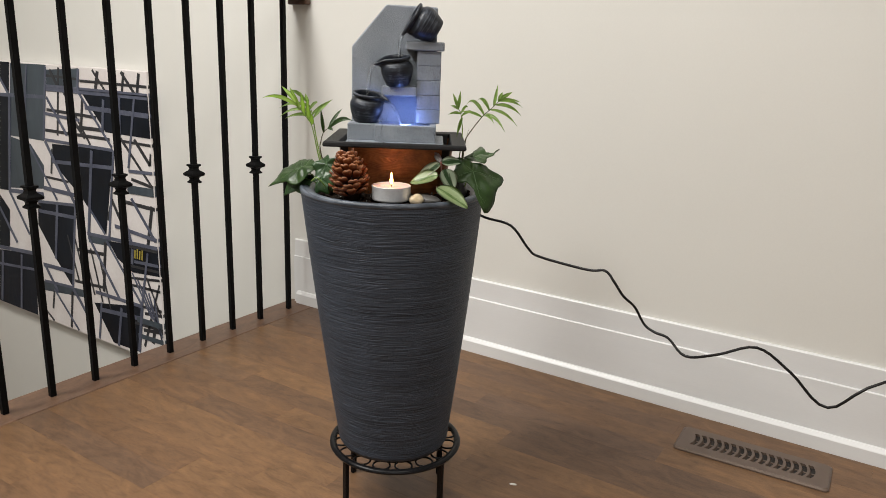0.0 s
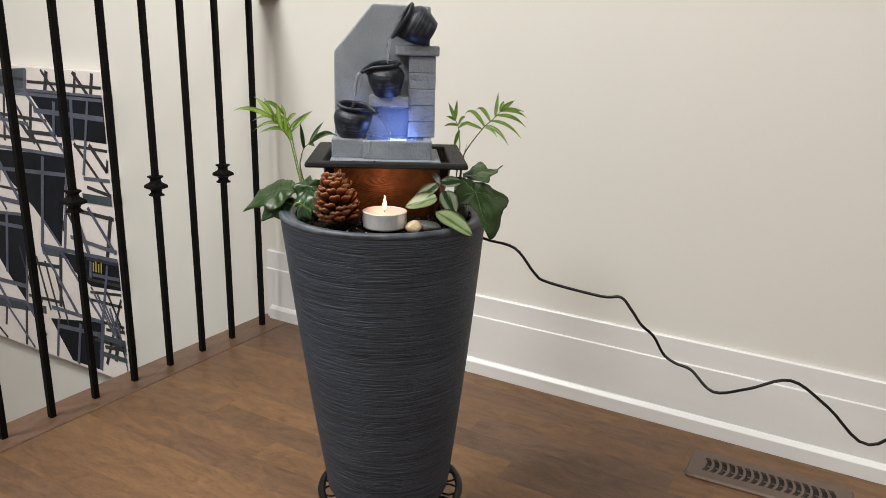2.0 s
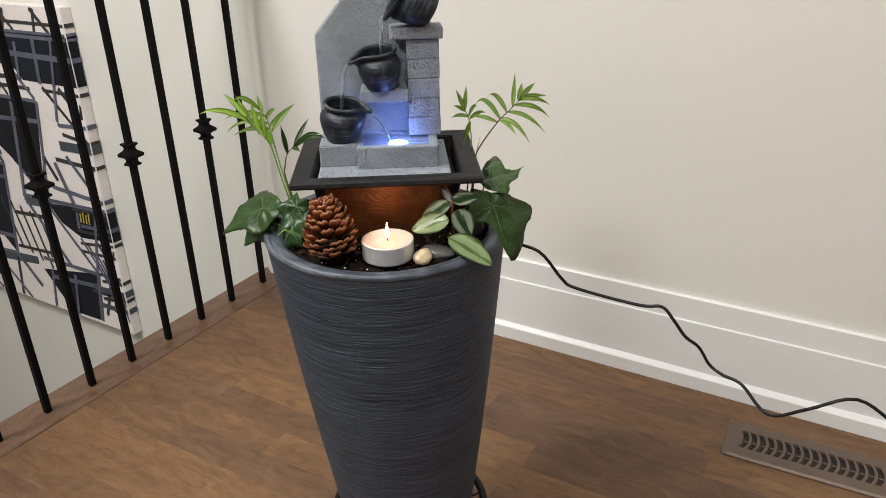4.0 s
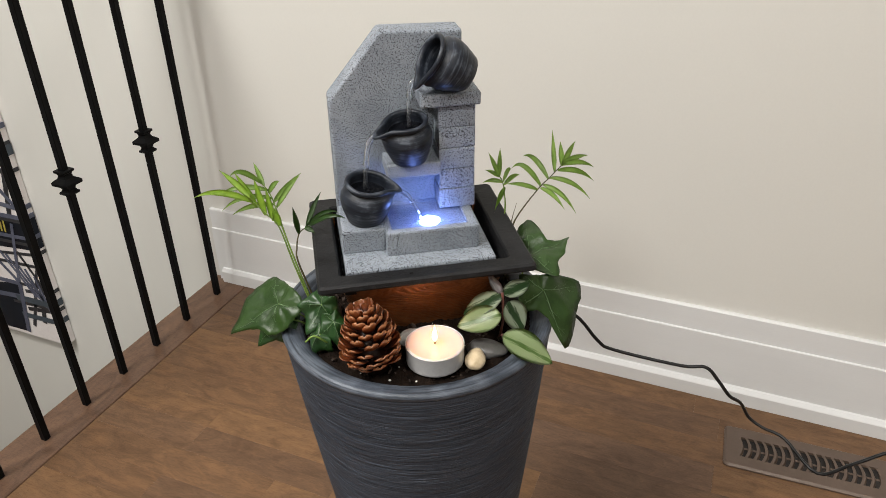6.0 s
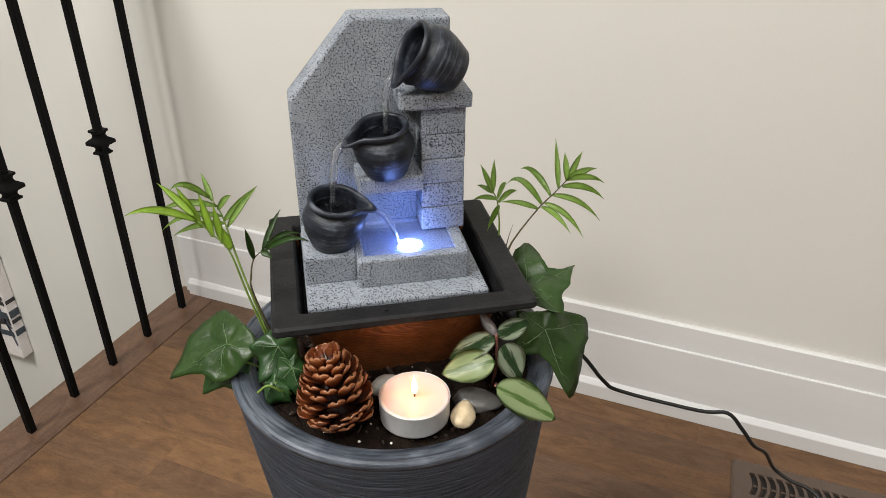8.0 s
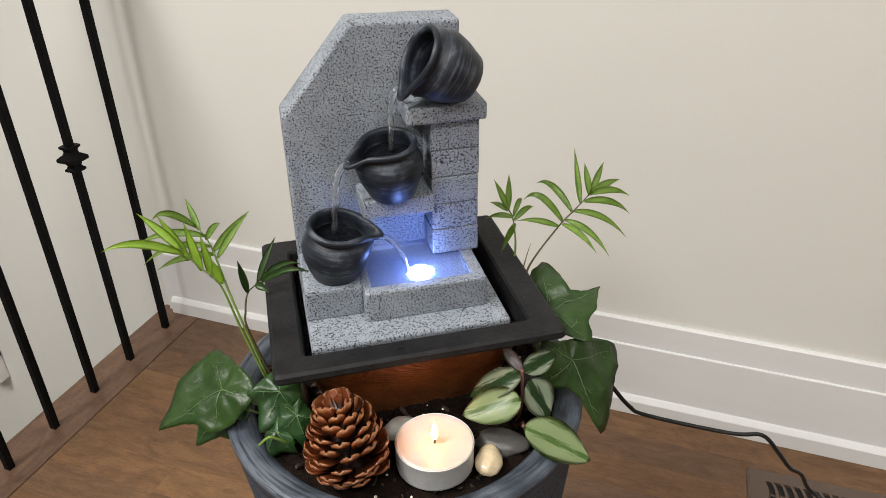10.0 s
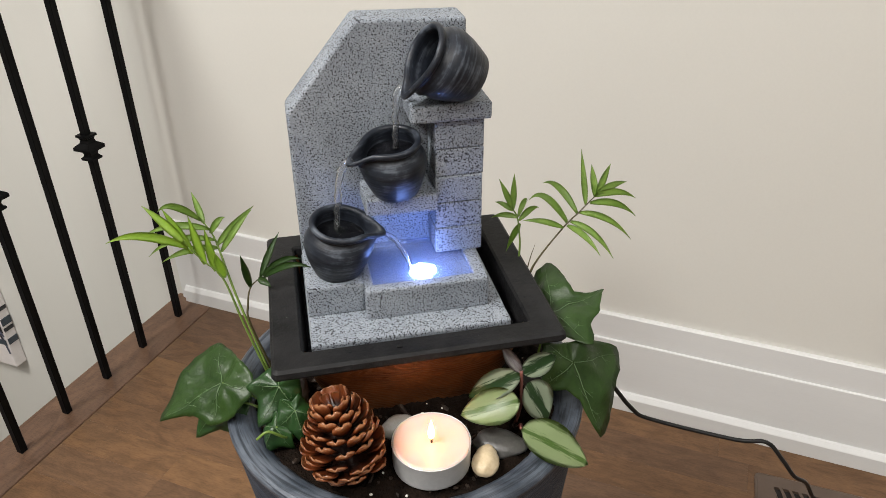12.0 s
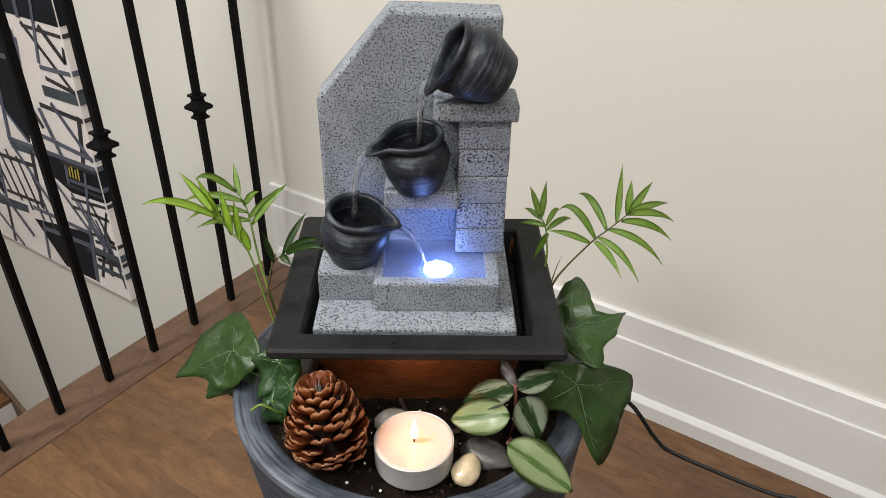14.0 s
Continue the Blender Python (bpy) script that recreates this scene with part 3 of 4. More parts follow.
for z, fx, fy in ((0.552, 0.070, 0.060), (0.572, 0.0765, 0.0665), (0.590, 0.0825, 0.0725), (0.610, 0.0880, 0.0775), (0.6320, 0.0920, 0.0805)):
    rings.append([(CX + fx * math.copysign(abs(math.cos(a)) ** 0.30, math.cos(a)), CY + 0.004 + fy * math.copysign(abs(math.sin(a)) ** 0.30, math.sin(a)), z) for a in (2 * math.pi * k / 72 for k in range(72))])
part("bowl", skin(rings, False), BRONZE, fountain, "copper-brown embossed bowl", True)

part("mould_mark", boxed(-0.0190, -0.0150, 0.0100, 0.0118, 0.6385, 0.6412, bevel=0.0006), TRAY, fountain)
part("apron", boxed(-0.0795, 0.0765, 0.0300, 0.166, 0.610, 0.6345, bevel=0.002), STONE, fountain)
part("left_step", boxed(-0.0785, -0.0335, 0.0660, 0.130, 0.634, 0.6610, bevel=0.002), STONE, fountain)
part("back_slab", prism([(-0.0785, 0.634), (0.0610, 0.634), (0.0610, 0.8450), (-0.0225, 0.8470), (-0.0785, 0.7800)], 0.1270, 0.1590, 0.0025), STONE, fountain)
part("basin_front", boxed(-0.0340, 0.0635, 0.0525, 0.0625, 0.634, 0.6610, bevel=0.0018), STONE, fountain)
part("basin_side", boxed(-0.0340, -0.0270, 0.0620, 0.1268, 0.634, 0.6608, bevel=0.0012), STONE, fountain)
part("basin_side", boxed(0.0530, 0.0635, 0.0620, 0.1268, 0.634, 0.6608, bevel=0.0012), STONE, fountain)
part("basin_floor", boxed(-0.0275, 0.0535, 0.0620, 0.1268, 0.634, 0.6500), STONE, fountain)
for k in range(5):
    z = 0.6610 + k * 0.0231
    part("brick", boxed(0.0300 + 0.0004 * (k % 2), 0.0690 - 0.0003 * (k % 3), 0.0975 + 0.0004 * (k % 2), 0.1285, z, z + 0.0224, bevel=0.0009), STONE, fountain)
part("mortar", boxed(0.0312, 0.0678, 0.0990, 0.1280, 0.6610, 0.7760), STONE, fountain)
part("ledge", boxed(0.0110, 0.0735, 0.0930, 0.1290, 0.7765, 0.7905, bevel=0.0022), STONE, fountain)
part("shelf", boxed(-0.0265, 0.0305, 0.0905, 0.1285, 0.7040, 0.7195, bevel=0.0018), STONE, fountain)
part("water_pool", boxed(-0.0268, 0.0528, 0.0627, 0.1268, 0.6502, 0.6596), POOL, fountain, "shallow stirred water lit blue")
part("tray_water", boxed(-0.0832, 0.0832, 0.0268, 0.1690, 0.6125, 0.6195), DARK_WATER, fountain, "dark water in the tray")


def urn(radius, height, spout_angle, reach, drop):
    """A round-bellied jar with a rolled lip drawn out into a pouring spout."""
    r, h = radius, height
    profile = [(0.0005, 0.0), (0.62 * r, 0.0), (0.70 * r, 0.02 * h), (0.80 * r, 0.16 * h), (0.92 * r, 0.34 * h), (1.0 * r, 0.54 * h), (0.985 * r, 0.66 * h), (0.89 * r, 0.765 * h), (0.775 * r, 0.82 * h), (0.735 * r, 0.85 * h),
               (0.77 * r, 0.88 * h), (0.85 * r, 0.905 * h), (0.88 * r, 0.945 * h), (0.86 * r, 0.99 * h), (0.78 * r, 1.005 * h), (0.70 * r, 0.975 * h), (0.70 * r, 0.90 * h), (0.74 * r, 0.78 * h), (0.72 * r, 0.60 * h)]

    def warp(a, z, q):
        d = math.atan2(math.sin(a - spout_angle), math.cos(a - spout_angle))
        pull = (0.72 * math.exp(-(d / 0.27) ** 2) + 0.28 * math.exp(-(d / 0.55) ** 2)) * max(0.0, min(1.0, (z / h - 0.66) / 0.28))
        uneven = 1 + 0.018 * noise.noise(Vector((math.cos(a) * 1.6, math.sin(a) * 1.6, z * 40)))
        return q * uneven + reach * pull, z - drop * pull

    return lathe(profile, 72, (0, 0), warp)


def jar(at, radius, height, spout, reach, drop, level):
    body = part("urn", urn(radius, height, math.radians(spout), reach, drop), URN, fountain, "charcoal resin urn with a pouring lip", True, at)
    part("urn_water", lathe([(0.0005, level), (0.5 * radius, level), (0.735 * radius, level)], 40), DARK_WATER, body, "dark rippling water", True)


jar(pose(0.0000, 0.1025, 0.7205, 8, -5, 0), 0.0262, 0.0462, 197, 0.0150, 0.0070, 0.0335)
jar(pose(-0.0520, 0.0900, 0.6620, 9, 6, 0), 0.0272, 0.0470, -9, 0.0122, 0.0060, 0.0335)
tilt = framed((0, 0, 0), (0.22, -0.94, 0.12), (-0.84, -0.16, 0.50))
tilt.translation = Vector((0.0610, 0.1030, 0.8060))
part("urn", urn(0.0268, 0.0470, math.radians(0), 0.0120, -0.001), URN, fountain, "tipped charcoal resin urn with a pouring lip", True, tilt)

for points, wide in (([(0.0075, 0.105, 0.8030), (0.0035, 0.104, 0.7985), (0.0015, 0.103, 0.785), (0.0005, 0.103, 0.7560)], 0.0034),
                     ([(-0.0345, 0.0930, 0.7545), (-0.0425, 0.0905, 0.7470), (-0.0465, 0.0890, 0.7300), (-0.0500, 0.0880, 0.6990)], 0.0034),
                     ([(-0.0175, 0.0825, 0.6960), (-0.0075, 0.0812, 0.6890), (0.0005, 0.0805, 0.6760), (0.0060, 0.0800, 0.6590)], 0.0026)):
    bm = tube(points, lambda s, w=wide: w * (1.0 - 0.35 * s), 8)
    for v in bm.verts:
        v.co += Vector((0.0016 * noise.noise(v.co * 300), 0.0016 * noise.noise(v.co * 300 + Vector((7, 0, 0))), 0))
    part("water_stream", bm, FALLING, fountain, "thin falling stream of water", True)
for x, z in ((-0.0490, 0.7600), (-0.0475, 0.7575), (-0.0300, 0.7900), (-0.0560, 0.7440), (-0.0120, 0.7860)):
    drop = bmesh.new()
    bmesh.ops.create_uvsphere(drop, u_segments=10, v_segments=6, radius=0.0011, matrix=pose(x, 0.1268, z))
    part("water_drop", drop, WATER, fountain, "", True)
for x, y in ((-0.097, 0.160), (-0.094, 0.164), (-0.100, 0.152), (-0.096, 0.066), (0.098, 0.118), (0.045, 0.012), (-0.052, 0.013), (0.094, 0.052)):
    bead = bmesh.new()
    bmesh.ops.create_uvsphere(bead, u_segments=10, v_segments=6, radius=1, matrix=pose(x, y, 0.6372) @ Matrix.Diagonal((0.0015, 0.0012, 0.0006, 1)))
    part("water_drop", bead, WATER, fountain, "", True)
lens = lathe([(0.0005, 0.6580), (0.0050, 0.6578), (0.0082, 0.6565), (0.0105, 0.6545), (0.0110, 0.6503)], 28, (0.0150, 0.0810))
for v in lens.verts:
    off = Vector((v.co.x - 0.0150, v.co.y - 0.0810, 0))
    v.co += off * (0.45 * noise.noise(off * 190 + Vector((3.1, 0, 0))) + 0.22 * noise.noise(off * 520))
part("led_light", lens, LED, fountain, "glowing blue-white light under the rippling water", True)
spill = bpy.data.lights.new("led_glow", "POINT")
spill.energy, spill.color, spill.shadow_soft_size = 0.080, (0.18, 0.32, 1.0), 0.004
new("led_glow", spill).matrix_world = POT @ pose(0.0150, 0.0810, 0.6660)

for piece in fountain.children:
    inner = piece.name.split(".")[0] not in ("tray", "bowl", "tray_water", "mould_mark")
    piece.location += Vector((-0.001, 0.003, 0.0025)) if inner else Vector((0, 0.0025, 0.0005))

# ---------------------------------------------------------------- candle
candle = thing("tealight_candle", "large lit tealight candle in an aluminium cup on the soil", "candle", POT @ pose(-0.002, -0.0270, 0.5605))
R_C, H_C = 0.0292, 0.0220
part("cup", lathe([(0.0005, 0.0), (R_C - 0.0015, 0.0), (R_C - 0.0004, 0.0012), (R_C, 0.003), (R_C, H_C - 0.0012), (R_C + 0.0003, H_C - 0.0006), (R_C - 0.0001, H_C - 0.0002), (R_C - 0.0004, H_C - 0.0008), (R_C - 0.0006, 0.008)], 72), ALUMINIUM, candle, "thin aluminium cup", True)
part("wax", lathe([(R_C - 0.0006, 0.009), (R_C - 0.0006, H_C - 0.0004), (R_C - 0.0016, H_C + 0.0002), (R_C - 0.0040, H_C - 0.0008), (R_C - 0.012, H_C - 0.0020), (0.0005, H_C - 0.0022)], 60), WAX, candle, "melted cream wax", True)
part("wick", tube([(0, 0, H_C - 0.004), (0.0002, 0, H_C), (0.0006, 0, H_C + 0.0028)], 0.0008, 6), WICK, candle)
part("flame", lathe([(0.0004, H_C + 0.0012), (0.0020, H_C + 0.0034), (0.0027, H_C + 0.0064), (0.0023, H_C + 0.0105), (0.0012, H_C + 0.0155), (0.0003, H_C + 0.0200)], 20), FLAME, candle, "steady yellow flame", True)

burning = bpy.data.lights.new("candle_glow", "POINT")
burning.energy, burning.color, burning.shadow_soft_size = 0.0095, (1.0, 0.43, 0.16), 0.003
new("candle_glow", burning).matrix_world = POT @ pose(-0.002, -0.0270, 0.5605 + H_C + 0.0250)

# ---------------------------------------------------------------- pinecone
pinecone = thing("pinecone", "open brown pinecone standing on the soil", "pinecone", POT @ pose(-0.0600, -0.0285, 0.5550, -9, -9, 0))
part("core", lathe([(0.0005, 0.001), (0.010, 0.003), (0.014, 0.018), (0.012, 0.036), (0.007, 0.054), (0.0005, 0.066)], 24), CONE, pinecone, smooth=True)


def scale_mesh(seed):
    """One woody scale: a spoon with a thick curled tip; y runs outwards."""
    bm = bmesh.new()
    rows = [(0.0, 0.0028, 0.0), (0.006, 0.0046, -0.0006), (0.011, 0.0068, -0.0002), (0.0150, 0.0084, 0.0007), (0.0174, 0.0086, 0.0016), (0.0190, 0.0074, 0.0024), (0.0199, 0.0048, 0.0030), (0.0203, 0.0020, 0.0032)]
    ragged = lambda y, q: 0.0004 * noise.noise(Vector((y * 110, q * 1.2, seed * 9.1)))
    for side in (0, 1):
        grid = []
        for y, w, z in rows:
            thick = 0.0009 + 0.0006 * (y / 0.02) ** 3
            grid.append([bm.verts.new((w * s + ragged(y, s), y + ragged(y, s + 7) * y / 0.02, z + 0.0018 * s * s * min(1, y / 0.012) + ragged(y, s + 3) - side * thick)) for s in (-1, -0.5, 0, 0.5, 1)])
        for a, b in zip(grid, grid[1:]):
            for k in range(4):
                f = (a[k], a[k + 1], b[k + 1], b[k])
                bm.faces.new(f if side == 0 else f[::-1])
        if side == 0:
            upper = grid
    loop = lambda g: [r[0] for r in g] + g[-1][1:4] + [r[-1] for r in g[::-1]]
    a, b = loop(upper), loop(grid)
    for i in range(len(a) - 1):
        bm.faces.new((a[i], b[i], b[i + 1], a[i + 1]))
    bmesh.ops.recalc_face_normals(bm, faces=bm.faces)
    return bm


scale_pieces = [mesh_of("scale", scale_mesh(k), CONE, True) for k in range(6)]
rng = random.Random(3)
COUNT = 86
for k in range(COUNT):
    s = (k + 0.5) / COUNT
    a = k * 137.508
    z = 0.005 + 0.060 * s ** 0.92
    girth = (0.034 * (1 - max(0, (s - 0.28) / 0.72) ** 1.9 * 0.70)) * (0.74 + 0.26 * min(1, s / 0.22)) * rng.uniform(0.93, 1.06)
    size = (0.86 + 0.26 * (1 - s)) * rng.uniform(0.92, 1.08) * (0.62 if s > 0.93 else 1)
    pitch = 12 + 46 * s ** 1.6 + rng.uniform(-9, 9)
    girth *= 0.90
    inner = max(0.0005, girth - 0.0222 * size * math.cos(math.radians(pitch)))
    m = pose(0, 0, z, 0, 0, a) @ pose(0, inner, 0) @ pose(0, 0, 0, pitch, rng.uniform(-6, 6), 0) @ Matrix.Diagonal((size * rng.uniform(0.74, 0.92), size * 1.14, size, 1))
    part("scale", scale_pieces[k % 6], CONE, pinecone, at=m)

# ---------------------------------------------------------------- pebbles
pebble("pebble", "small glossy cream pebble beside the candle", (0.0370, -0.0390, 0.5640), (0.0140, 0.0100, 0.0085), 62, PEBBLE_WHITE, 1.0)
pebble("pebble", "smooth dark slate pebble beside the candle", (0.0520, -0.0200, 0.5600), (0.0210, 0.0130, 0.0080), -18, PEBBLE_DARK, 2.3)
pebble("pebble", "pale grey pebble behind the candle", (-0.0200, 0.0130, 0.5610), (0.0150, 0.0100, 0.0090), 10, PEBBLE_GREY, 3.7)
pebble("pebble", "large dark grey stone under the palm", (-0.1050, 0.0700, 0.5640), (0.0200, 0.0180, 0.0150), 30, PEBBLE_DARK, 5.1)
pebble("pebble", "dark grey stone beside the fountain", (0.1030, 0.0400, 0.5680), (0.0130, 0.0130, 0.0160), 0, PEBBLE_DARK, 6.4)

# ---------------------------------------------------------------- leaves


# lobes and sinuses of the ivy leaves: degrees from the tip, reach
IVY_PLAIN = ((0, 1.0), (32, 0.60), (64, 0.80), (104, 0.50), (142, 0.52), (180, 0.24), (-142, 0.50), (-104, 0.52), (-62, 0.84), (-32, 0.62))
IVY_WIDE = ((0, 0.99), (-21, 0.83), (-43, 0.65), (-68, 0.79), (-77, 0.77), (-90, 0.49), (-108, 0.36), (-167, 0.22), (163, 0.28), (146, 0.44), (112, 0.38), (80, 0.52), (41, 0.30), (14, 0.42), (6, 0.74))
IVY_THREE = ((0, 1.0), (12, 0.80), (47, 0.47), (68, 0.80), (100, 0.61), (118, 0.57), (141, 0.80), (152, 0.66), (164, 0.43), (-170, 0.20), (-60, 0.24), (-26, 0.70), (-10, 0.95))
IVY_LONG = ((0, 1.0), (7, 0.88), (32, 0.72), (60, 0.69), (78, 0.63), (91, 0.67), (110, 0.46), (174, 0.36), (-166, 0.40), (-137, 0.46), (-90, 0.42), (-51, 0.50), (-31, 0.48), (-10, 0.60), (-3, 0.80))


def ivy_outline(a, lobes):
    """The reach of an ivy leaf at an angle from its tip: straight edges from lobe to sinus, rounded at the lobes."""
    marks = sorted((math.radians(d) % (2 * math.pi), h) for d, h in lobes)
    marks = [(marks[-1][0] - 2 * math.pi, marks[-1][1])] + marks + [(marks[0][0] + 2 * math.pi, marks[0][1])]

    def reach(t):
        t %= 2 * math.pi
        for (a0, h0), (a1, h1) in zip(marks, marks[1:]):
            if a0 <= t <= a1:
                return h0 * h1 * math.sin(a1 - a0) / (h0 * math.sin(t - a0) + h1 * math.sin(a1 - t))
        return lobes[0][1]

    return sum(reach(a + 0.03 * k) * w for k, w in ((-2, 1), (-1, 2), (0, 3), (1, 2), (2, 1))) / 9


def ivy_leaf(length, width, fold, droop, seed, lobes):
    bm = bmesh.new()
    seg, steps = 72, 7

    def at(a, s):
        r = ivy_outline(a, lobes) * s * (1 + 0.012 * math.sin(9 * a + 2 * seed) + 0.010 * math.sin(23 * a + seed))
        x, y = width * r * math.sin(a), length * r * math.cos(a)
        z = -fold * abs(x) - droop * (y * abs(y) + x * x) / length + 0.0080 * noise.noise(Vector((x * 42, y * 42, seed))) + 0.0016 * noise.noise(Vector((x * 150, y * 150, seed))) + 0.0012 * math.sin(5 * a + seed) * s
        return Vector((x, y, z))

    rings = [[bm.verts.new(at(2 * math.pi * k / seg, (i + 1) / steps)) for k in range(seg)] for i in range(steps)]
    middle = bm.verts.new(at(0, 0))
    for k in range(seg):
        j = (k + 1) % seg
        bm.faces.new((middle, rings[0][j], rings[0][k]))
        for low, high in zip(rings, rings[1:]):
            bm.faces.new((low[k], low[j], high[j], high[k]))
    bmesh.ops.recalc_face_normals(bm, faces=bm.faces)
    if sum(f.normal.z for f in bm.faces) < 0:
        bmesh.ops.reverse_faces(bm, faces=bm.faces)
    bmesh.ops.solidify(bm, geom=list(bm.faces), thickness=0.0006)
    veins = bmesh.new()
    lift = Vector((0, 0, 0.0006))
    crests = [math.radians(d) for k, (d, h) in enumerate(lobes) if h > lobes[k - 1][1] and h >= lobes[(k + 1) % len(lobes)][1]]
    for n_vein, a in enumerate(crests):
        sway = lambda s, a=a, k=n_vein: a + 0.07 * math.sin(5 * s + seed + 2 * k) * (1 - 0.6 * s)
        tube([at(sway(s), 0.90 * s) + lift for s in (0.02, 0.2, 0.4, 0.6, 0.8, 1.0)], lambda s: 0.00034 * (1.15 - s), 5, veins, 2)
        for k, s0 in enumerate((0.24, 0.40, 0.56, 0.70)):
            side = -1 if (k + n_vein) % 2 else 1
            spread, far = 0.13 + 0.05 * math.sin(seed * 3 + k), s0 + 0.20
            tube([at(sway(s0), 0.9 * s0) + lift, at(sway(s0) + side * spread, 0.9 * (s0 + 0.07)) + lift, at(sway(s0) + side * spread * 1.5, min(0.92, 0.9 * far)) + lift], lambda s: 0.00020 * (1.1 - s), 4, veins, 2)
            tube([at(sway(s0) + side * spread, 0.9 * (s0 + 0.07)) + lift, at(sway(s0) + side * spread * 2.1, min(0.92, 0.9 * (s0 + 0.13))) + lift], lambda s: 0.00014 * (1.1 - s), 4, veins, 2)
    return bm, veins


def add_ivy(parent, junction, tip, face, width, fold, droop, seed, material=IVY, stalk=None, lobes=IVY_PLAIN):
    length = (Vector(tip) - Vector(junction)).length
    bm, veins = ivy_leaf(length, length * width, fold, droop, seed, lobes)
    leaf = part("leaf", bm, material, parent, "", True, framed(junction, tip, face))
    part("venation", veins, VEIN, leaf, "pale green veins", True)
    if stalk:
        part("stalk", tube([stalk, (Vector(stalk) + Vector(junction)) / 2 + Vector((0, 0, 0.004)), junction], 0.0010, 6), STEM, parent, smooth=True)


def blade(base, tip, bow, width, facing):
    """A slender pointed leaflet that arches from base to tip, folded along its midrib."""
    bm = bmesh.new()
    a, c = Vector(base), Vector(tip)
    length = (c - a).length
    b = (a + c) / 2 + Vector((0, 0, 2 * bow * length)) + (c - a) * 0.6 * bow
    rows = []
    for k in range(15):
        s = k / 14
        q = (1 - s) ** 2 * a + 2 * s * (1 - s) * b + s * s * c
        way = ((1 - s) * (b - a) + s * (c - b)).normalized()
        side = way.cross(Vector(facing)).normalized()
        over = side.cross(way)
        w = max(0.0002, width * 0.5 * math.sin(math.pi * (0.05 + 0.95 * s) ** 0.72) ** 1.05)
        rows.append([bm.verts.new(q + side * w * e + over * 0.26 * w * abs(e)) for e in (-1, -0.5, 0, 0.5, 1)])
    for low, high in zip(rows, rows[1:]):
        for k in range(4):
            bm.faces.new((low[k], low[k + 1], high[k + 1], high[k]))
    bmesh.ops.solidify(bm, geom=list(bm.faces), thickness=0.0004)
    return bm


def frond(parent, stem, leaflets, width, material, stem_material, facing=(-0.12, -0.86, 0.50)):
    """A palm frond: a stem, and leaflets as (base, tip, arch)."""
    part("frond_stem", tube(stem, lambda s: 0.0011 * (1.15 - 0.7 * s), 6), stem_material, parent, smooth=True)
    for base, tip, bow in leaflets:
        turn = Vector(facing) + Vector((rng.uniform(-0.25, 0.25), 0, rng.uniform(-0.15, 0.25)))
        part("leaflet", blade(base, tip, bow, width * rng.uniform(0.74, 0.98), turn), material, parent, "", True)


palm_group = "parlour palms in the planter"
palm = thing("palm_seedling", "slender green parlour palm growing at the planter's rear edge", "plant", POT, palm_group)
frond(palm, [(0.104, 0.105, 0.555), (0.107, 0.098, 0.6), (0.11, 0.094, 0.634), (0.119, 0.094, 0.653), (0.139, 0.094, 0.68), (0.15, 0.095, 0.69), (0.164, 0.096, 0.704)],
      [((0.156, 0.096, 0.696), (0.164, 0.134, 0.729), 0), ((0.163, 0.095, 0.703), (0.172, 0.128, 0.717), 0.03), ((0.164, 0.095, 0.705), (0.188, 0.124, 0.718), 0.03), ((0.165, 0.095, 0.706), (0.202, 0.118, 0.702), 0.05), ((0.163, 0.095, 0.704), (0.203, 0.1, 0.695), 0.12), ((0.159, 0.095, 0.698), (0.201, 0.092, 0.682), 0.14), ((0.15, 0.095, 0.69), (0.194, 0.081, 0.666), 0.14), ((0.143, 0.094, 0.683), (0.173, 0.067, 0.658), 0.15), ((0.14, 0.093, 0.68), (0.154, 0.053, 0.672), 0.1), ((0.149, 0.095, 0.689), (0.131, 0.133, 0.701), 0.2), ((0.141, 0.094, 0.681), (0.113, 0.115, 0.696), 0.3), ((0.137, 0.093, 0.678), (0.102, 0.1, 0.685), 0.08)],
      0.0068, PALM, STEM_DARK)
frond(palm, [(0.1, 0.115, 0.555), (0.103, 0.115, 0.6), (0.107, 0.115, 0.644), (0.106, 0.115, 0.664), (0.103, 0.115, 0.681), (0.098, 0.115, 0.69)],
      [((0.099, 0.115, 0.688), (0.102, 0.125, 0.717), 0.03), ((0.098, 0.115, 0.69), (0.089, 0.125, 0.713), 0.03), ((0.104, 0.115, 0.681), (0.115, 0.125, 0.69), 0.3), ((0.105, 0.115, 0.677), (0.126, 0.125, 0.682), 0.16), ((0.104, 0.115, 0.68), (0.083, 0.125, 0.677), 0.12), ((0.099, 0.115, 0.687), (0.086, 0.125, 0.692), 0.1), ((0.106, 0.115, 0.674), (0.098, 0.125, 0.641), 0.05)],
      0.0062, PALM, STEM)
part("spear", tube([(0.107, 0.108, 0.555), (0.110, 0.108, 0.610), (0.1135, 0.106, 0.640), (0.1175, 0.105, 0.658)], lambda s: 0.0012 * (1.1 - s), 6), STEM_DARK, palm, smooth=True)

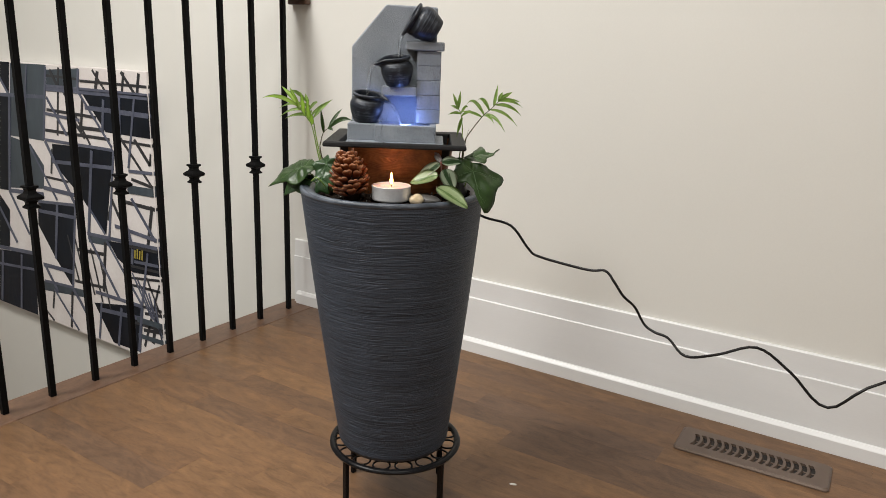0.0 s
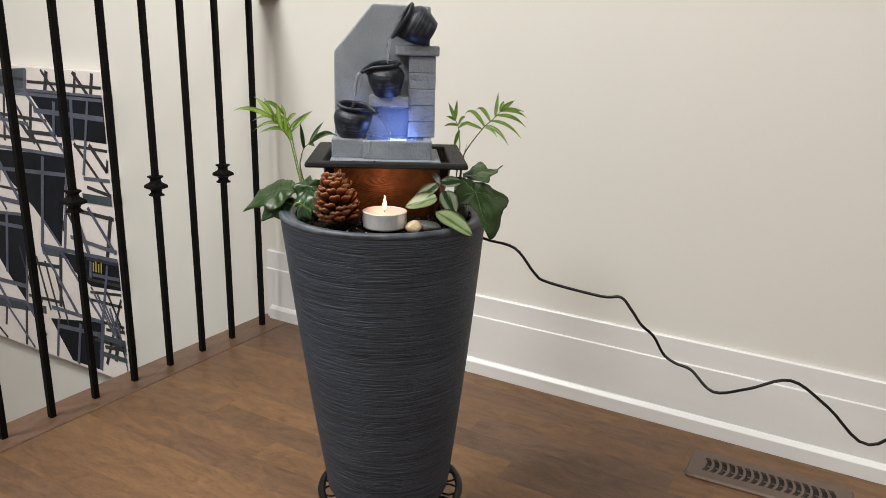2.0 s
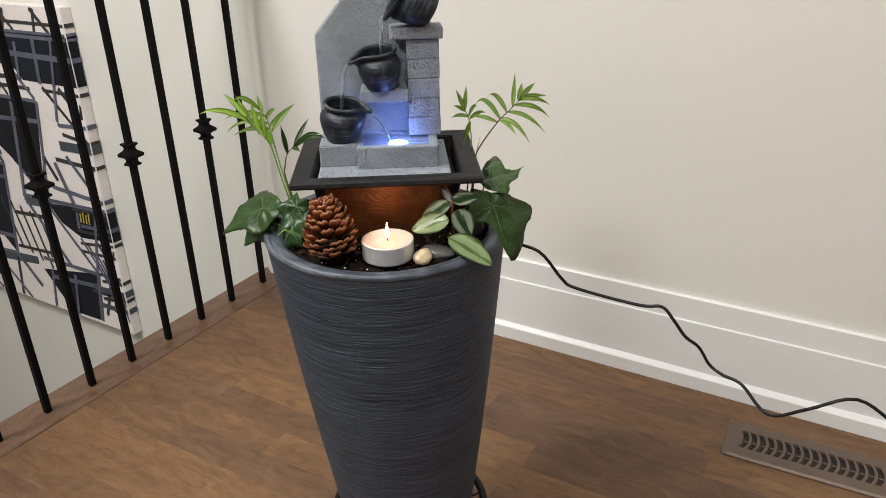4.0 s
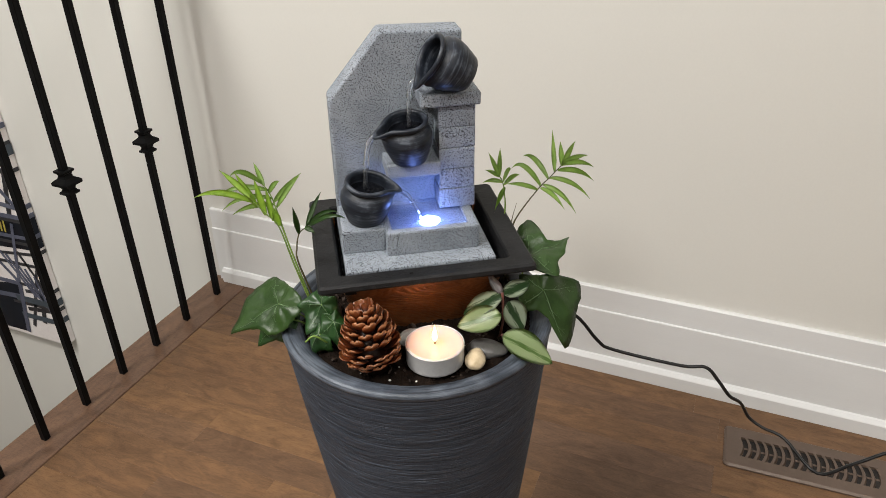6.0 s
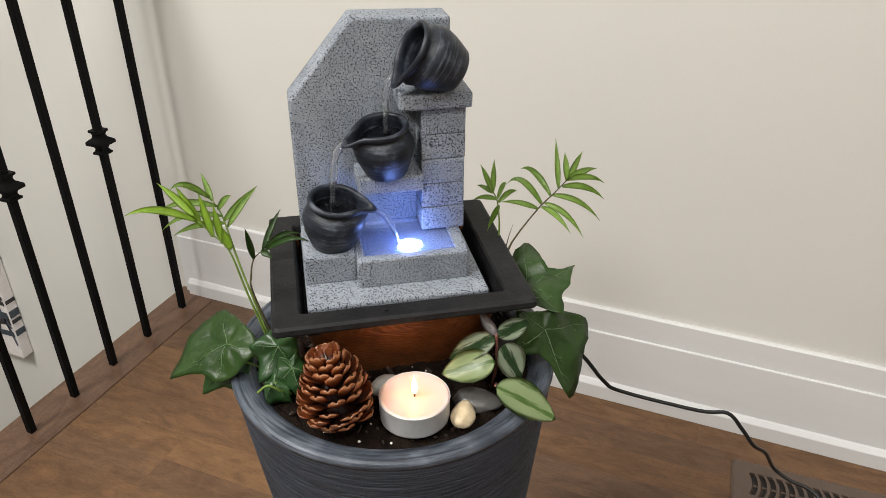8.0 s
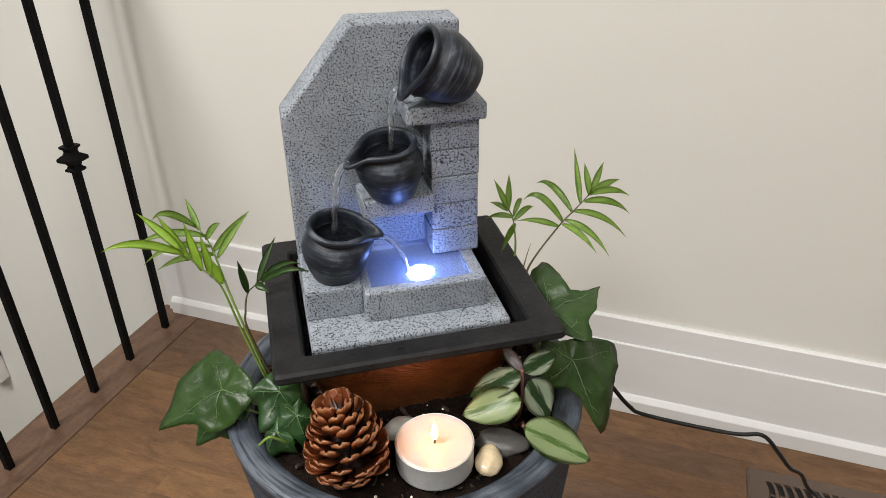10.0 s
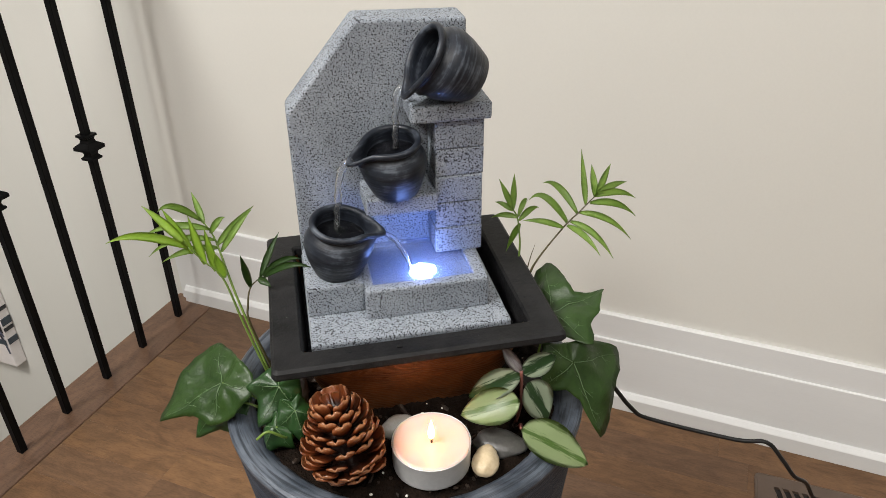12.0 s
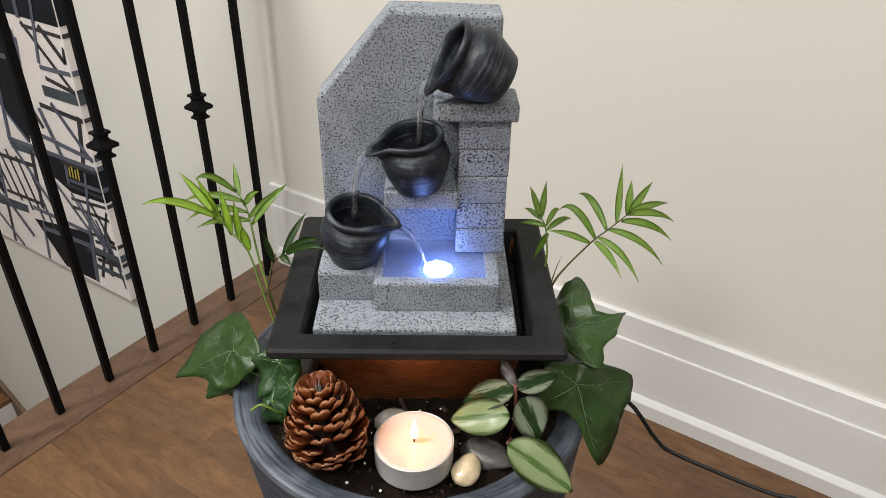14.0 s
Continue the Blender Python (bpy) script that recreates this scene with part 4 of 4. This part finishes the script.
palm = thing("palm_seedling", "bright green young parlour palm growing beside the fountain tray", "plant", POT, palm_group)
frond(palm, [(-0.118, 0.1, 0.552), (-0.133, 0.108, 0.608), (-0.144, 0.115, 0.653), (-0.156, 0.118, 0.669), (-0.167, 0.12, 0.683)],
      [((-0.167, 0.12, 0.683), (-0.226, 0.12, 0.694), 0.14), ((-0.169, 0.12, 0.688), (-0.198, 0.139, 0.714), 0.04), ((-0.164, 0.12, 0.677), (-0.183, 0.134, 0.713), 0.02), ((-0.156, 0.118, 0.667), (-0.164, 0.13, 0.706), 0.02), ((-0.149, 0.117, 0.66), (-0.153, 0.125, 0.696), 0.02), ((-0.143, 0.115, 0.654), (-0.148, 0.12, 0.676), 0.02)],
      0.0088, PALM_BRIGHT, STEM)
frond(palm, [(-0.118, 0.106, 0.552), (-0.137, 0.125, 0.626), (-0.146, 0.142, 0.662), (-0.15, 0.15, 0.674), (-0.156, 0.155, 0.685)],
      [((-0.156, 0.155, 0.684), (-0.166, 0.185, 0.7), 0.02), ((-0.158, 0.154, 0.688), (-0.19, 0.15, 0.701), 0.25), ((-0.152, 0.15, 0.677), (-0.139, 0.155, 0.688), 0.18), ((-0.148, 0.145, 0.668), (-0.115, 0.161, 0.693), 0.03), ((-0.145, 0.142, 0.663), (-0.117, 0.158, 0.691), 0.06), ((-0.152, 0.15, 0.681), (-0.207, 0.16, 0.675), 0.12), ((-0.149, 0.147, 0.672), (-0.204, 0.15, 0.661), 0.16), ((-0.147, 0.144, 0.666), (-0.193, 0.14, 0.66), 0.1)],
      0.0072, PALM, STEM)
frond(palm, [(-0.112, 0.098, 0.552), (-0.128, 0.105, 0.611), (-0.128, 0.11, 0.628), (-0.124, 0.115, 0.642), (-0.114, 0.115, 0.651)],
      [((-0.124, 0.115, 0.642), (-0.127, 0.103, 0.681), 0.04), ((-0.115, 0.115, 0.651), (-0.096, 0.135, 0.68), 0.05), ((-0.113, 0.115, 0.652), (-0.08, 0.112, 0.665), 0.18), ((-0.112, 0.114, 0.651), (-0.073, 0.1, 0.663), 0.16), ((-0.117, 0.114, 0.65), (-0.107, 0.105, 0.646), 0.1)],
      0.0066, PALM_DARK, STEM_DARK)

ivy = thing("ivy", "dark green ivy with pale veins spilling over the planter's rim", "plant", POT, "ivy in the planter")
add_ivy(ivy, (-0.153, 0.0616, 0.590), (-0.2134, 0.0614, 0.562), (-0.38, -0.43, 0.82), 1.0, 0.12, 0.20, 1.0, stalk=(-0.108, 0.050, 0.556), lobes=IVY_LONG)
add_ivy(ivy, (-0.108, 0.034, 0.602), (-0.129, 0.018, 0.576), (-0.10, -0.75, 0.65), 0.88, 0.18, 0.3, 2.0, IVY_SHADED, stalk=(-0.104, 0.042, 0.556))
add_ivy(ivy, (-0.114, 0.016, 0.578), (-0.129, 0.007, 0.560), (-0.35, -0.5, 0.8), 0.85, 0.45, 0.6, 3.0, IVY_SHADED, stalk=(-0.102, 0.024, 0.556))
add_ivy(ivy, (-0.150, 0.060, 0.574), (-0.182, 0.044, 0.552), (-0.25, -0.75, 0.55), 0.80, 0.1, 0.2, 4.0, IVY_SHADED, stalk=(-0.110, 0.046, 0.556))
add_ivy(ivy, (-0.098, 0.018, 0.590), (-0.092, 0.002, 0.566), (0.25, -0.8, 0.5), 0.75, 0.3, 0.4, 7.0, IVY_SHADED, stalk=(-0.096, 0.030, 0.556))
part("runner", tube([(-0.104, 0.028, 0.556), (-0.108, 0.010, 0.572), (-0.119, 0.006, 0.584), (-0.128, 0.006, 0.578)], 0.0011, 7), STEM, ivy, smooth=True)
ivy = thing("ivy", "glossy green ivy with two large leaves hanging past the tray", "plant", POT, "ivy in the planter")
add_ivy(ivy, (0.1213, 0.0122, 0.6016), (0.1450, -0.0228, 0.5408), (0.31, -0.76, 0.56), 1.0, 0.06, 0.10, 5.0, stalk=(0.106, 0.040, 0.556), lobes=IVY_WIDE)
add_ivy(ivy, (0.119, 0.063, 0.6145), (0.137, 0.125, 0.625), (-0.45, -0.50, 0.65), 1.0, 0.06, 0.05, 6.0, stalk=(0.108, 0.060, 0.556), lobes=IVY_THREE)

# striped trailing plant beside the candle
zebra = thing("striped_trailing_plant", "small trailing plant with green and silver striped leaves", "plant", POT)
part("stem", tube([(0.073, 0.003, 0.553), (0.0745, -0.003, 0.580), (0.073, -0.006, 0.600), (0.072, -0.006, 0.617)], 0.0014, 7), STEM_RED, zebra, smooth=True)


def oval_leaf(length, width, droop, cup):
    """A broad pointed leaf; y runs to its tip."""
    bm = bmesh.new()
    rows = []
    for k in range(19):
        s = k / 18
        w = width * 0.5 * max(0.02, math.sin(math.pi * s ** 0.78) ** 0.72)
        rows.append([bm.verts.new((w * q, length * s, cup * w * q * q - droop * length * s * s + 0.0006 * math.sin(9 * s + 3 * q))) for q in (-1, -0.66, -0.33, 0, 0.33, 0.66, 1)])
    for a, b in zip(rows, rows[1:]):
        for k in range(6):
            bm.faces.new((a[k], a[k + 1], b[k + 1], b[k]))
    bmesh.ops.solidify(bm, geom=list(bm.faces), thickness=0.0007)
    return bm


for base, tip, face, width, droop, cup, material in (((0.0662, -0.0295, 0.582), (0.1145, -0.0540, 0.560), (0.25, -0.55, 0.80), 0.0330, 0.10, 0.25, ZEBRA_GREEN),
                                                     ((0.0685, -0.0175, 0.598), (0.0240, -0.0090, 0.5855), (0.0, -0.60, 0.80), 0.0285, 0.06, 0.25, ZEBRA_GREEN),
                                                     ((0.0720, -0.0060, 0.614), (0.0340, 0.0065, 0.5875), (-0.20, -0.62, 0.75), 0.0215, 0.02, 0.35, ZEBRA_SILVER),
                                                     ((0.0720, -0.0060, 0.616), (0.0630, 0.0140, 0.6275), (-0.3, -0.80, 0.4), 0.0100, -0.1, 0.5, PURPLE_LEAF),
                                                     ((0.0720, -0.0060, 0.616), (0.1050, 0.0040, 0.6185), (0.05, -0.75, 0.65), 0.0175, 0.10, 0.30, ZEBRA_SILVER),
                                                     ((0.0765, -0.0075, 0.606), (0.0930, -0.0210, 0.577), (0.25, -0.75, 0.60), 0.0290, 0.10, 0.20, ZEBRA_SILVER)):
    origin, end = Vector(base), Vector(tip)
    part("leaf", oval_leaf((end - origin).length, width, droop, cup), material, zebra, "", True, framed(origin, end, face))
part("leaf_stalk", tube([(0.0735, -0.003, 0.556), (0.071, -0.016, 0.572), (0.0662, -0.0295, 0.582)], 0.0012, 6), STEM_RED, zebra, smooth=True)

# ---------------------------------------------------------------- power cord
cord = part("power_cord", tube([(-0.330, 1.400, 0.535), (-0.290, 1.424, 0.520), (-0.253, 1.434, 0.504), (-0.205, 1.442, 0.495), (-0.172, 1.446, 0.460), (-0.151, 1.450, 0.448), (-0.069, 1.462, 0.438), (-0.040, 1.466, 0.441), (-0.022, 1.465, 0.425), (-0.006, 1.468, 0.404), (0.010, 1.484, 0.384), (0.025, 1.496, 0.354),
                                (0.044, 1.492, 0.346), (0.070, 1.484, 0.344), (0.109, 1.446, 0.336), (0.150, 1.474, 0.340), (0.201, 1.500, 0.356), (0.252, 1.510, 0.325), (0.309, 1.519, 0.280), (0.375, 1.535, 0.335), (0.55, 1.70, 0.36), (0.72, 1.966, 0.34)], 0.0022, 8, steps=5), RUBBER, None, "", True)
tagged(cord, "thin black power cord running from the planter to the wall", "cord")

scrap = part("paper_scrap", lathe([(0.0005, 0.0030), (0.0035, 0.0032), (0.0060, 0.0018), (0.0085, 0.0006)], 9, (0, 0), lambda a, z, r: (r * (1 + 0.45 * math.sin(2 * a + 0.7)), z)), PERLITE)
scrap.matrix_world = pose(-0.173, 1.452, 0.0) @ Matrix.Diagonal((0.6, 0.6, 0.6, 1))
tagged(scrap, "tiny white crumpled scrap lying on the wood floor", "scrap")

# ---------------------------------------------------------------- floor register
vent = thing("floor_register", "brown metal floor register with curved louvres let into the wood floor", "vent", pose(0.178, 1.825, 0.0, 0, 0, 2.0), kind="structure")
outer, inner = (0.146, 0.0530), (0.118, 0.0255)
bm = skin([rounded_ring(outer[0], outer[1], 0.0, 0.010, 0, 0), rounded_ring(outer[0], outer[1], 0.0030, 0.010, 0, 0), rounded_ring(outer[0] - 0.004, outer[1] - 0.004, 0.0062, 0.009, 0, 0), rounded_ring(inner[0], inner[1], 0.0066, 0.004, 0, 0), rounded_ring(inner[0], inner[1], 0.0012, 0.004, 0, 0)], False)
part("frame", bm, VENT, vent)
# flat sheet whose dark colour stands in for the shade inside the duct
part("duct", boxed(-inner[0], inner[0], -inner[1], inner[1], 0.0006, 0.0014), VENT_DARK, vent, "dark sheet coloured as the shade in the duct opening")
SLATS = 16
for k in range(SLATS + 1):
    x = -inner[0] + 2 * inner[0] * k / SLATS
    bend = 0.006
    points = [(x + bend * (1 - (2 * s - 1) ** 2) - bend / 2, -inner[1] + 2 * inner[1] * s, 0.0044) for s in (0, 0.25, 0.5, 0.75, 1)]
    bm = bmesh.new()
    rows = [[bm.verts.new((px + dx, py, z)) for dx, z in ((-0.0030, 0.0064), (0.0022, 0.0064), (0.0052, 0.0014), (0.0022, 0.0014))] for px, py, _ in smoothed(points, 3)]
    for a, b in zip(rows, rows[1:]):
        for j in range(4):
            bm.faces.new((a[j], a[(j + 1) % 4], b[(j + 1) % 4], b[j]))
    bmesh.ops.recalc_face_normals(bm, faces=bm.faces)
    part("slat", bm, VENT, vent)
part("damper_bar", boxed(-inner[0], inner[0], -0.0022, 0.0022, 0.0015, 0.0026), VENT, vent)

# ---------------------------------------------------------------- painting
picture = thing("painting", "large unframed abstract painting of dark glass blocks and crossing lines", "painting")
X1, X0, Z0, Z1, FACE = -1.855, -3.10, -0.389, 0.676, 1.932
part("canvas", boxed(X0, X1, FACE, WALL_Y - 0.001, Z0, Z1, bevel=0.003), CANVAS, picture)


def patch(name, material, corners, lift, depth=0.0008):
    """A flat painted shape, a little proud of the canvas."""
    bm = bmesh.new()
    inside = [(min(max(x, X0 + 0.002), X1 - 0.001), min(max(z, Z0 + 0.002), Z1 - 0.002)) for x, z in corners]
    rows = [[bm.verts.new((x, FACE - h, z)) for x, z in inside] for h in (lift, max(0.0, lift - depth))]
    bm.faces.new(rows[0])
    for k in range(len(inside)):
        j = (k + 1) % len(inside)
        bm.faces.new((rows[0][k], rows[1][k], rows[1][j], rows[0][j]))
    bmesh.ops.recalc_face_normals(bm, faces=bm.faces)
    part(name, bm, material, picture)


def stroke(name, material, x0, z0, x1, z1, wide, lift):
    d = Vector((x1 - x0, z1 - z0))
    n = Vector((-d.y, d.x)).normalized() * wide / 2
    clip = lambda x, z: (min(max(x, X0 + 0.01), X1 - 0.002), min(max(z, Z0 + 0.008), Z1 - 0.008))
    (x0, z0), (x1, z1) = clip(x0, z0), clip(x1, z1)
    if abs(x1 - x0) + abs(z1 - z0) > 0.02:
        patch(name, material, [(x0 + n.x, z0 + n.y), (x1 + n.x, z1 + n.y), (x1 - n.x, z1 - n.y), (x0 - n.x, z0 - n.y)], lift)


# dark glass blocks, then slate ones
for corners in (((-2.779, 0.674), (-2.714, 0.674), (-2.742, 0.547), (-2.794, 0.609)),
                ((-2.81, 0.541), (-2.743, 0.541), (-2.83, 0.145), (-2.901, 0.142)),
                ((-2.233, 0.58), (-1.841, 0.593), (-1.835, 0.451), (-2.11, 0.452)),
                ((-2.465, 0.376), (-2.075, 0.39), (-2.159, 0.063), (-2.296, 0.184), (-2.469, 0.301)),
                ((-2.609, 0.129), (-2.342, 0.156), (-2.421, -0.195), (-2.521, -0.098), (-2.628, 0.029)),
                ((-2.907, 0.117), (-2.84, 0.061), (-2.877, -0.108), (-2.96, -0.116)),
                ((-2.965, -0.136), (-2.685, -0.107), (-2.708, -0.385), (-3.022, -0.384)),
                ((-2.15, 0.04), (-1.834, 0.059), (-1.841, -0.044), (-2.012, -0.057), (-2.099, -0.02)),
                ((-2.278, -0.234), (-1.969, -0.182), (-2.007, -0.373), (-2.171, -0.376)),
                ((-3.09, 0.67), (-2.83, 0.67), (-2.86, 0.40), (-3.09, 0.40)), ((-3.09, 0.20), (-2.94, 0.20), (-2.99, -0.10), (-3.09, -0.10))):
    patch("painted_block", NAVY, corners, 0.0012)
for corners in [((-2.708, 0.671), (-2.456, 0.676), (-2.521, 0.382), (-2.766, 0.381)), ((-2.763, 0.376), (-2.623, 0.361), (-2.54, 0.283), (-2.558, 0.187), (-2.814, 0.159)), ((-2.455, 0.656), (-2.245, 0.67), (-2.261, 0.591), (-2.466, 0.595)), ((-2.281, 0.045), (-2.149, 0.051), (-2.093, 0.024), (-2.277, 0.013)), ((-2.634, -0.215), (-2.299, -0.192), (-2.303, -0.222), (-2.631, -0.256))]:
    patch("painted_block", TEAL, corners, 0.0009)


def wrapped(name, material, z0, z1, lift=0.0014):
    """Paint that goes on round the canvas's side."""
    part(name, boxed(X1 - 0.001, X1 + lift, FACE + 0.003, WALL_Y - 0.004, z0, z1), material, picture)


for z0, z1 in ((0.452, 0.594), (-0.045, 0.060)):
    wrapped("painted_block", NAVY, z0, z1)
# level lines go on round the side, upright and slanting ones stay on the front
SLATE_LEVEL = [(-2.471, 0.596, -1.841, 0.597), (-2.474, 0.584, -1.841, 0.588), (-2.224, 0.532, -1.838, 0.528), (-2.51, 0.388, -2.075, 0.39), (-2.478, 0.306, -2.078, 0.325), (-2.557, 0.192, -2.34, 0.19), (-2.609, 0.129, -2.346, 0.15), (-2.606, 0.09, -2.354, 0.099), (-2.962, -0.123, -2.685, -0.104), (-2.98, -0.202, -2.689, -0.177), (-2.281, 0.048, -1.833, 0.061), (-2.619, -0.14, -2.402, -0.133), (-2.623, -0.212, -2.412, -0.199), (-2.261, -0.185, -1.969, -0.182), (-2.235, -0.253, -1.975, -0.232), (-1.998, -0.012, -1.84, -0.005), (-2.099, 0.107, -1.838, 0.091), (-2.005, 0.264, -1.836, 0.261), (-1.99, 0.325, -1.836, 0.331), (-2.809, 0.543, -2.479, 0.553), (-2.824, 0.146, -2.562, 0.164), (-2.491, 0.49, -2.266, 0.482)]
SLATE_UPRIGHT = [(-2.589, 0.676, -2.633, 0.49), (-2.457, 0.671, -2.52, 0.387), (-2.013, 0.582, -2.027, 0.448), (-1.928, 0.583, -1.989, 0.335), (-2.106, 0.567, -2.126, 0.459), (-2.205, 0.376, -2.272, 0.047), (-2.07, 0.39, -2.139, 0.058), (-2.245, 0.67, -2.262, 0.586), (-2.469, 0.143, -2.521, -0.098), (-2.345, 0.155, -2.415, -0.194), (-2.785, -0.128, -2.838, -0.382), (-2.938, -0.137, -2.997, -0.379), (-2.227, -0.223, -2.262, -0.381), (-2.098, -0.216, -2.137, -0.384), (-1.969, -0.182, -2.007, -0.373), (-1.913, 0.035, -1.969, -0.176), (-2.001, 0.035, -2.011, -0.025), (-2.735, 0.548, -2.821, 0.146)]
SLATE_SLANT = [(-2.258, 0.587, -2.077, 0.399), (-2.47, 0.553, -2.356, 0.418), (-2.511, 0.383, -2.345, 0.155), (-2.625, 0.35, -2.467, 0.154), (-2.824, 0.146, -2.7, -0.024), (-2.92, 0.062, -2.807, -0.078), (-2.159, 0.039, -1.969, -0.176), (-2.274, 0.036, -2.103, -0.184), (-2.413, -0.205, -2.317, -0.312), (-2.556, -0.235, -2.403, -0.38), (-1.986, 0.226, -1.862, 0.085), (-2.054, 0.196, -2.006, 0.06), (-2.248, 0.148, -2.164, 0.065), (-2.794, 0.609, -2.737, 0.542), (-2.609, -0.138, -2.527, -0.241)]
BLACK_LEVEL = [(-2.243, 0.626, -1.842, 0.625), (-2.479, 0.506, -2.161, 0.5), (-2.288, 0.455, -2.118, 0.457), (-2.024, 0.429, -1.841, 0.427), (-1.978, 0.297, -1.834, 0.281), (-2.045, 0.208, -1.834, 0.203), (-2.023, -0.08, -1.833, -0.059), (-1.956, -0.206, -1.839, -0.195), (-1.971, -0.275, -1.84, -0.261), (-2.464, 0.635, -2.251, 0.631), (-2.503, 0.426, -2.089, 0.427), (-2.366, -0.03, -2.175, -0.018), (-2.538, 0.239, -2.378, 0.237), (-2.398, -0.167, -2.203, -0.156)]
BLACK_UPRIGHT = [(-2.372, 0.669, -2.421, 0.412), (-2.237, 0.558, -2.266, 0.426), (-2.129, 0.665, -2.15, 0.598), (-1.979, 0.668, -1.995, 0.597), (-1.895, 0.671, -1.911, 0.598), (-1.871, 0.212, -1.911, 0.056), (-2.556, -0.235, -2.582, -0.325), (-2.425, -0.219, -2.458, -0.381), (-2.169, 0.032, -2.206, -0.173), (-2.469, 0.355, -2.491, 0.256), (-2.102, 0.21, -2.139, 0.122), (-1.88, -0.167, -1.919, -0.317)]
BLACK_SLANT = [(-2.16, 0.673, -2.09, 0.596), (-1.993, 0.671, -1.919, 0.593), (-2.432, 0.657, -2.381, 0.589), (-2.355, 0.581, -2.21, 0.396), (-2.023, 0.438, -1.857, 0.278), (-1.945, 0.441, -1.866, 0.358), (-1.932, -0.062, -1.844, -0.202), (-1.844, -0.076, -1.971, -0.341), (-2.103, 0.2, -2.062, 0.134), (-2.647, -0.339, -2.583, -0.387), (-1.844, 0.399, -1.866, 0.358), (-2.31, 0.483, -2.241, 0.418)]
for paint, rows, wide, lift in ((BLACK_LINE, BLACK_LEVEL, 0.0095, 0.0016), (BLACK_LINE, BLACK_UPRIGHT, 0.0110, 0.0018), (BLACK_LINE, BLACK_SLANT, 0.0100, 0.0020),
                                (SLATE_LINE, SLATE_LEVEL, 0.0115, 0.0024), (SLATE_LINE, SLATE_UPRIGHT, 0.0110, 0.0027), (SLATE_LINE, SLATE_SLANT, 0.0110, 0.0030)):
    for k, (x0, z0, x1, z1) in enumerate(rows):
        stroke("painted_line", paint, x0, z0, x1, z1, wide * (1.0 + 0.22 * (k % 3)), lift)
        if x1 > X1 and rows in (SLATE_LEVEL, BLACK_LEVEL):
            wrapped("painted_line", paint, z1 - wide * 0.6, z1 + wide * 0.6, 0.0018 if paint is BLACK_LINE else 0.0024)
for z, wide in ((0.262, 0.030), (-0.236, 0.022), (-0.300, 0.018)):
    stroke("painted_line", TEAL, X1 - 0.15, z - 0.004, X1, z, wide, 0.0026)
    wrapped("painted_line", TEAL, z - wide / 2, z + wide / 2, 0.0026)
for k in range(5):
    stroke("painted_line", BLACK_LINE, X1 - 0.17, 0.06 - 0.075 * k - 0.018, X1, 0.06 - 0.075 * k - 0.012, 0.010, 0.0020)
    stroke("painted_line", SLATE_LINE, X1 - 0.16 + 0.03 * k, -0.06 - 0.02 * k, X1 - 0.06 + 0.03 * k, -0.22 - 0.03 * k, 0.009, 0.0022)
    stroke("painted_line", BLACK_LINE, -2.42 + 0.05 * k, 0.02 - 0.01 * k, -2.37 + 0.05 * k, -0.16 - 0.02 * k, 0.009, 0.0019)
for k in range(4):
    stroke("yellow_mark", GOLD, -1.990 + 0.014 * k, 0.002, -1.985 + 0.014 * k, 0.034 + 0.006 * (k % 2), 0.006, 0.0034)

# ---------------------------------------------------------------- floor pieces
SEAM = -1.130
floor = structure("floor", boxed(-1.19, 3.0, -3.0, WALL_Y, -0.30, -0.0195), SKIRT_WOOD, "brown stained hardwood strip floor", "floor")
part("nosing_board", boxed(-1.236, SEAM - 0.0030, -3.0, WALL_Y - 0.0005, -0.019, 0.0, bevel=0.003), NOSING_WOOD, floor, "dark landing nosing board")


def plank_mesh(length, wide):
    bm = bmesh.new()
    c = 0.00018
    low = [bm.verts.new((x, y, -0.019)) for x, y in ((0, 0), (length, 0), (length, wide), (0, wide))]
    mid = [bm.verts.new((v.co.x, v.co.y, -c)) for v in low]
    top = [bm.verts.new((x, y, 0)) for x, y in ((c, c), (length - c, c), (length - c, wide - c), (c, wide - c))]
    bm.faces.new(top)
    for a, b in ((low, mid), (mid, top)):
        for k in range(4):
            j = (k + 1) % 4
            bm.faces.new((a[k], a[j], b[j], b[k]))
    return bm


WIDE = 0.0650
LENGTHS = (0.22, 0.31, 0.42, 0.55, 0.68, 0.84, 1.02)
PLANKS = [mesh_of("plank", plank_mesh(q - 0.0001, WIDE - 0.00005), FLOOR_WOOD) for q in LENGTHS]
rest = bmesh.new()
rng = random.Random(21)
row0 = int((WALL_Y - 1.109) / WIDE)
for row in range(row0, row0 - 70, -1):
    y = 1.109 + row * WIDE
    if y < -3.0:
        break
    x = SEAM
    near = y > 0.55
    while x < (1.35 if near else 2.95):
        i = rng.randrange(0, 5) if x == SEAM else rng.randrange(1, 7)
        length = min(LENGTHS[i], 2.999 - x)
        if near:
            part("plank", PLANKS[i], FLOOR_WOOD, floor, at=pose(x, y, 0))
        else:
            piece = plank_mesh(length - 0.0006, WIDE - 0.0005)
            bmesh.ops.translate(piece, verts=piece.verts, vec=(x, y, 0))
            data = bpy.data.meshes.new("strip")
            piece.to_mesh(data)
            piece.free()
            rest.from_mesh(data)
            bpy.data.meshes.remove(data)
        x += LENGTHS[i]
    if near:
        box(rest, x, 3.0, y, y + WIDE - 0.0005, -0.019, 0.0)
tagged(part("far_planks", rest, FLOOR_WOOD, floor, "brown hardwood strips"), kind="stuff")
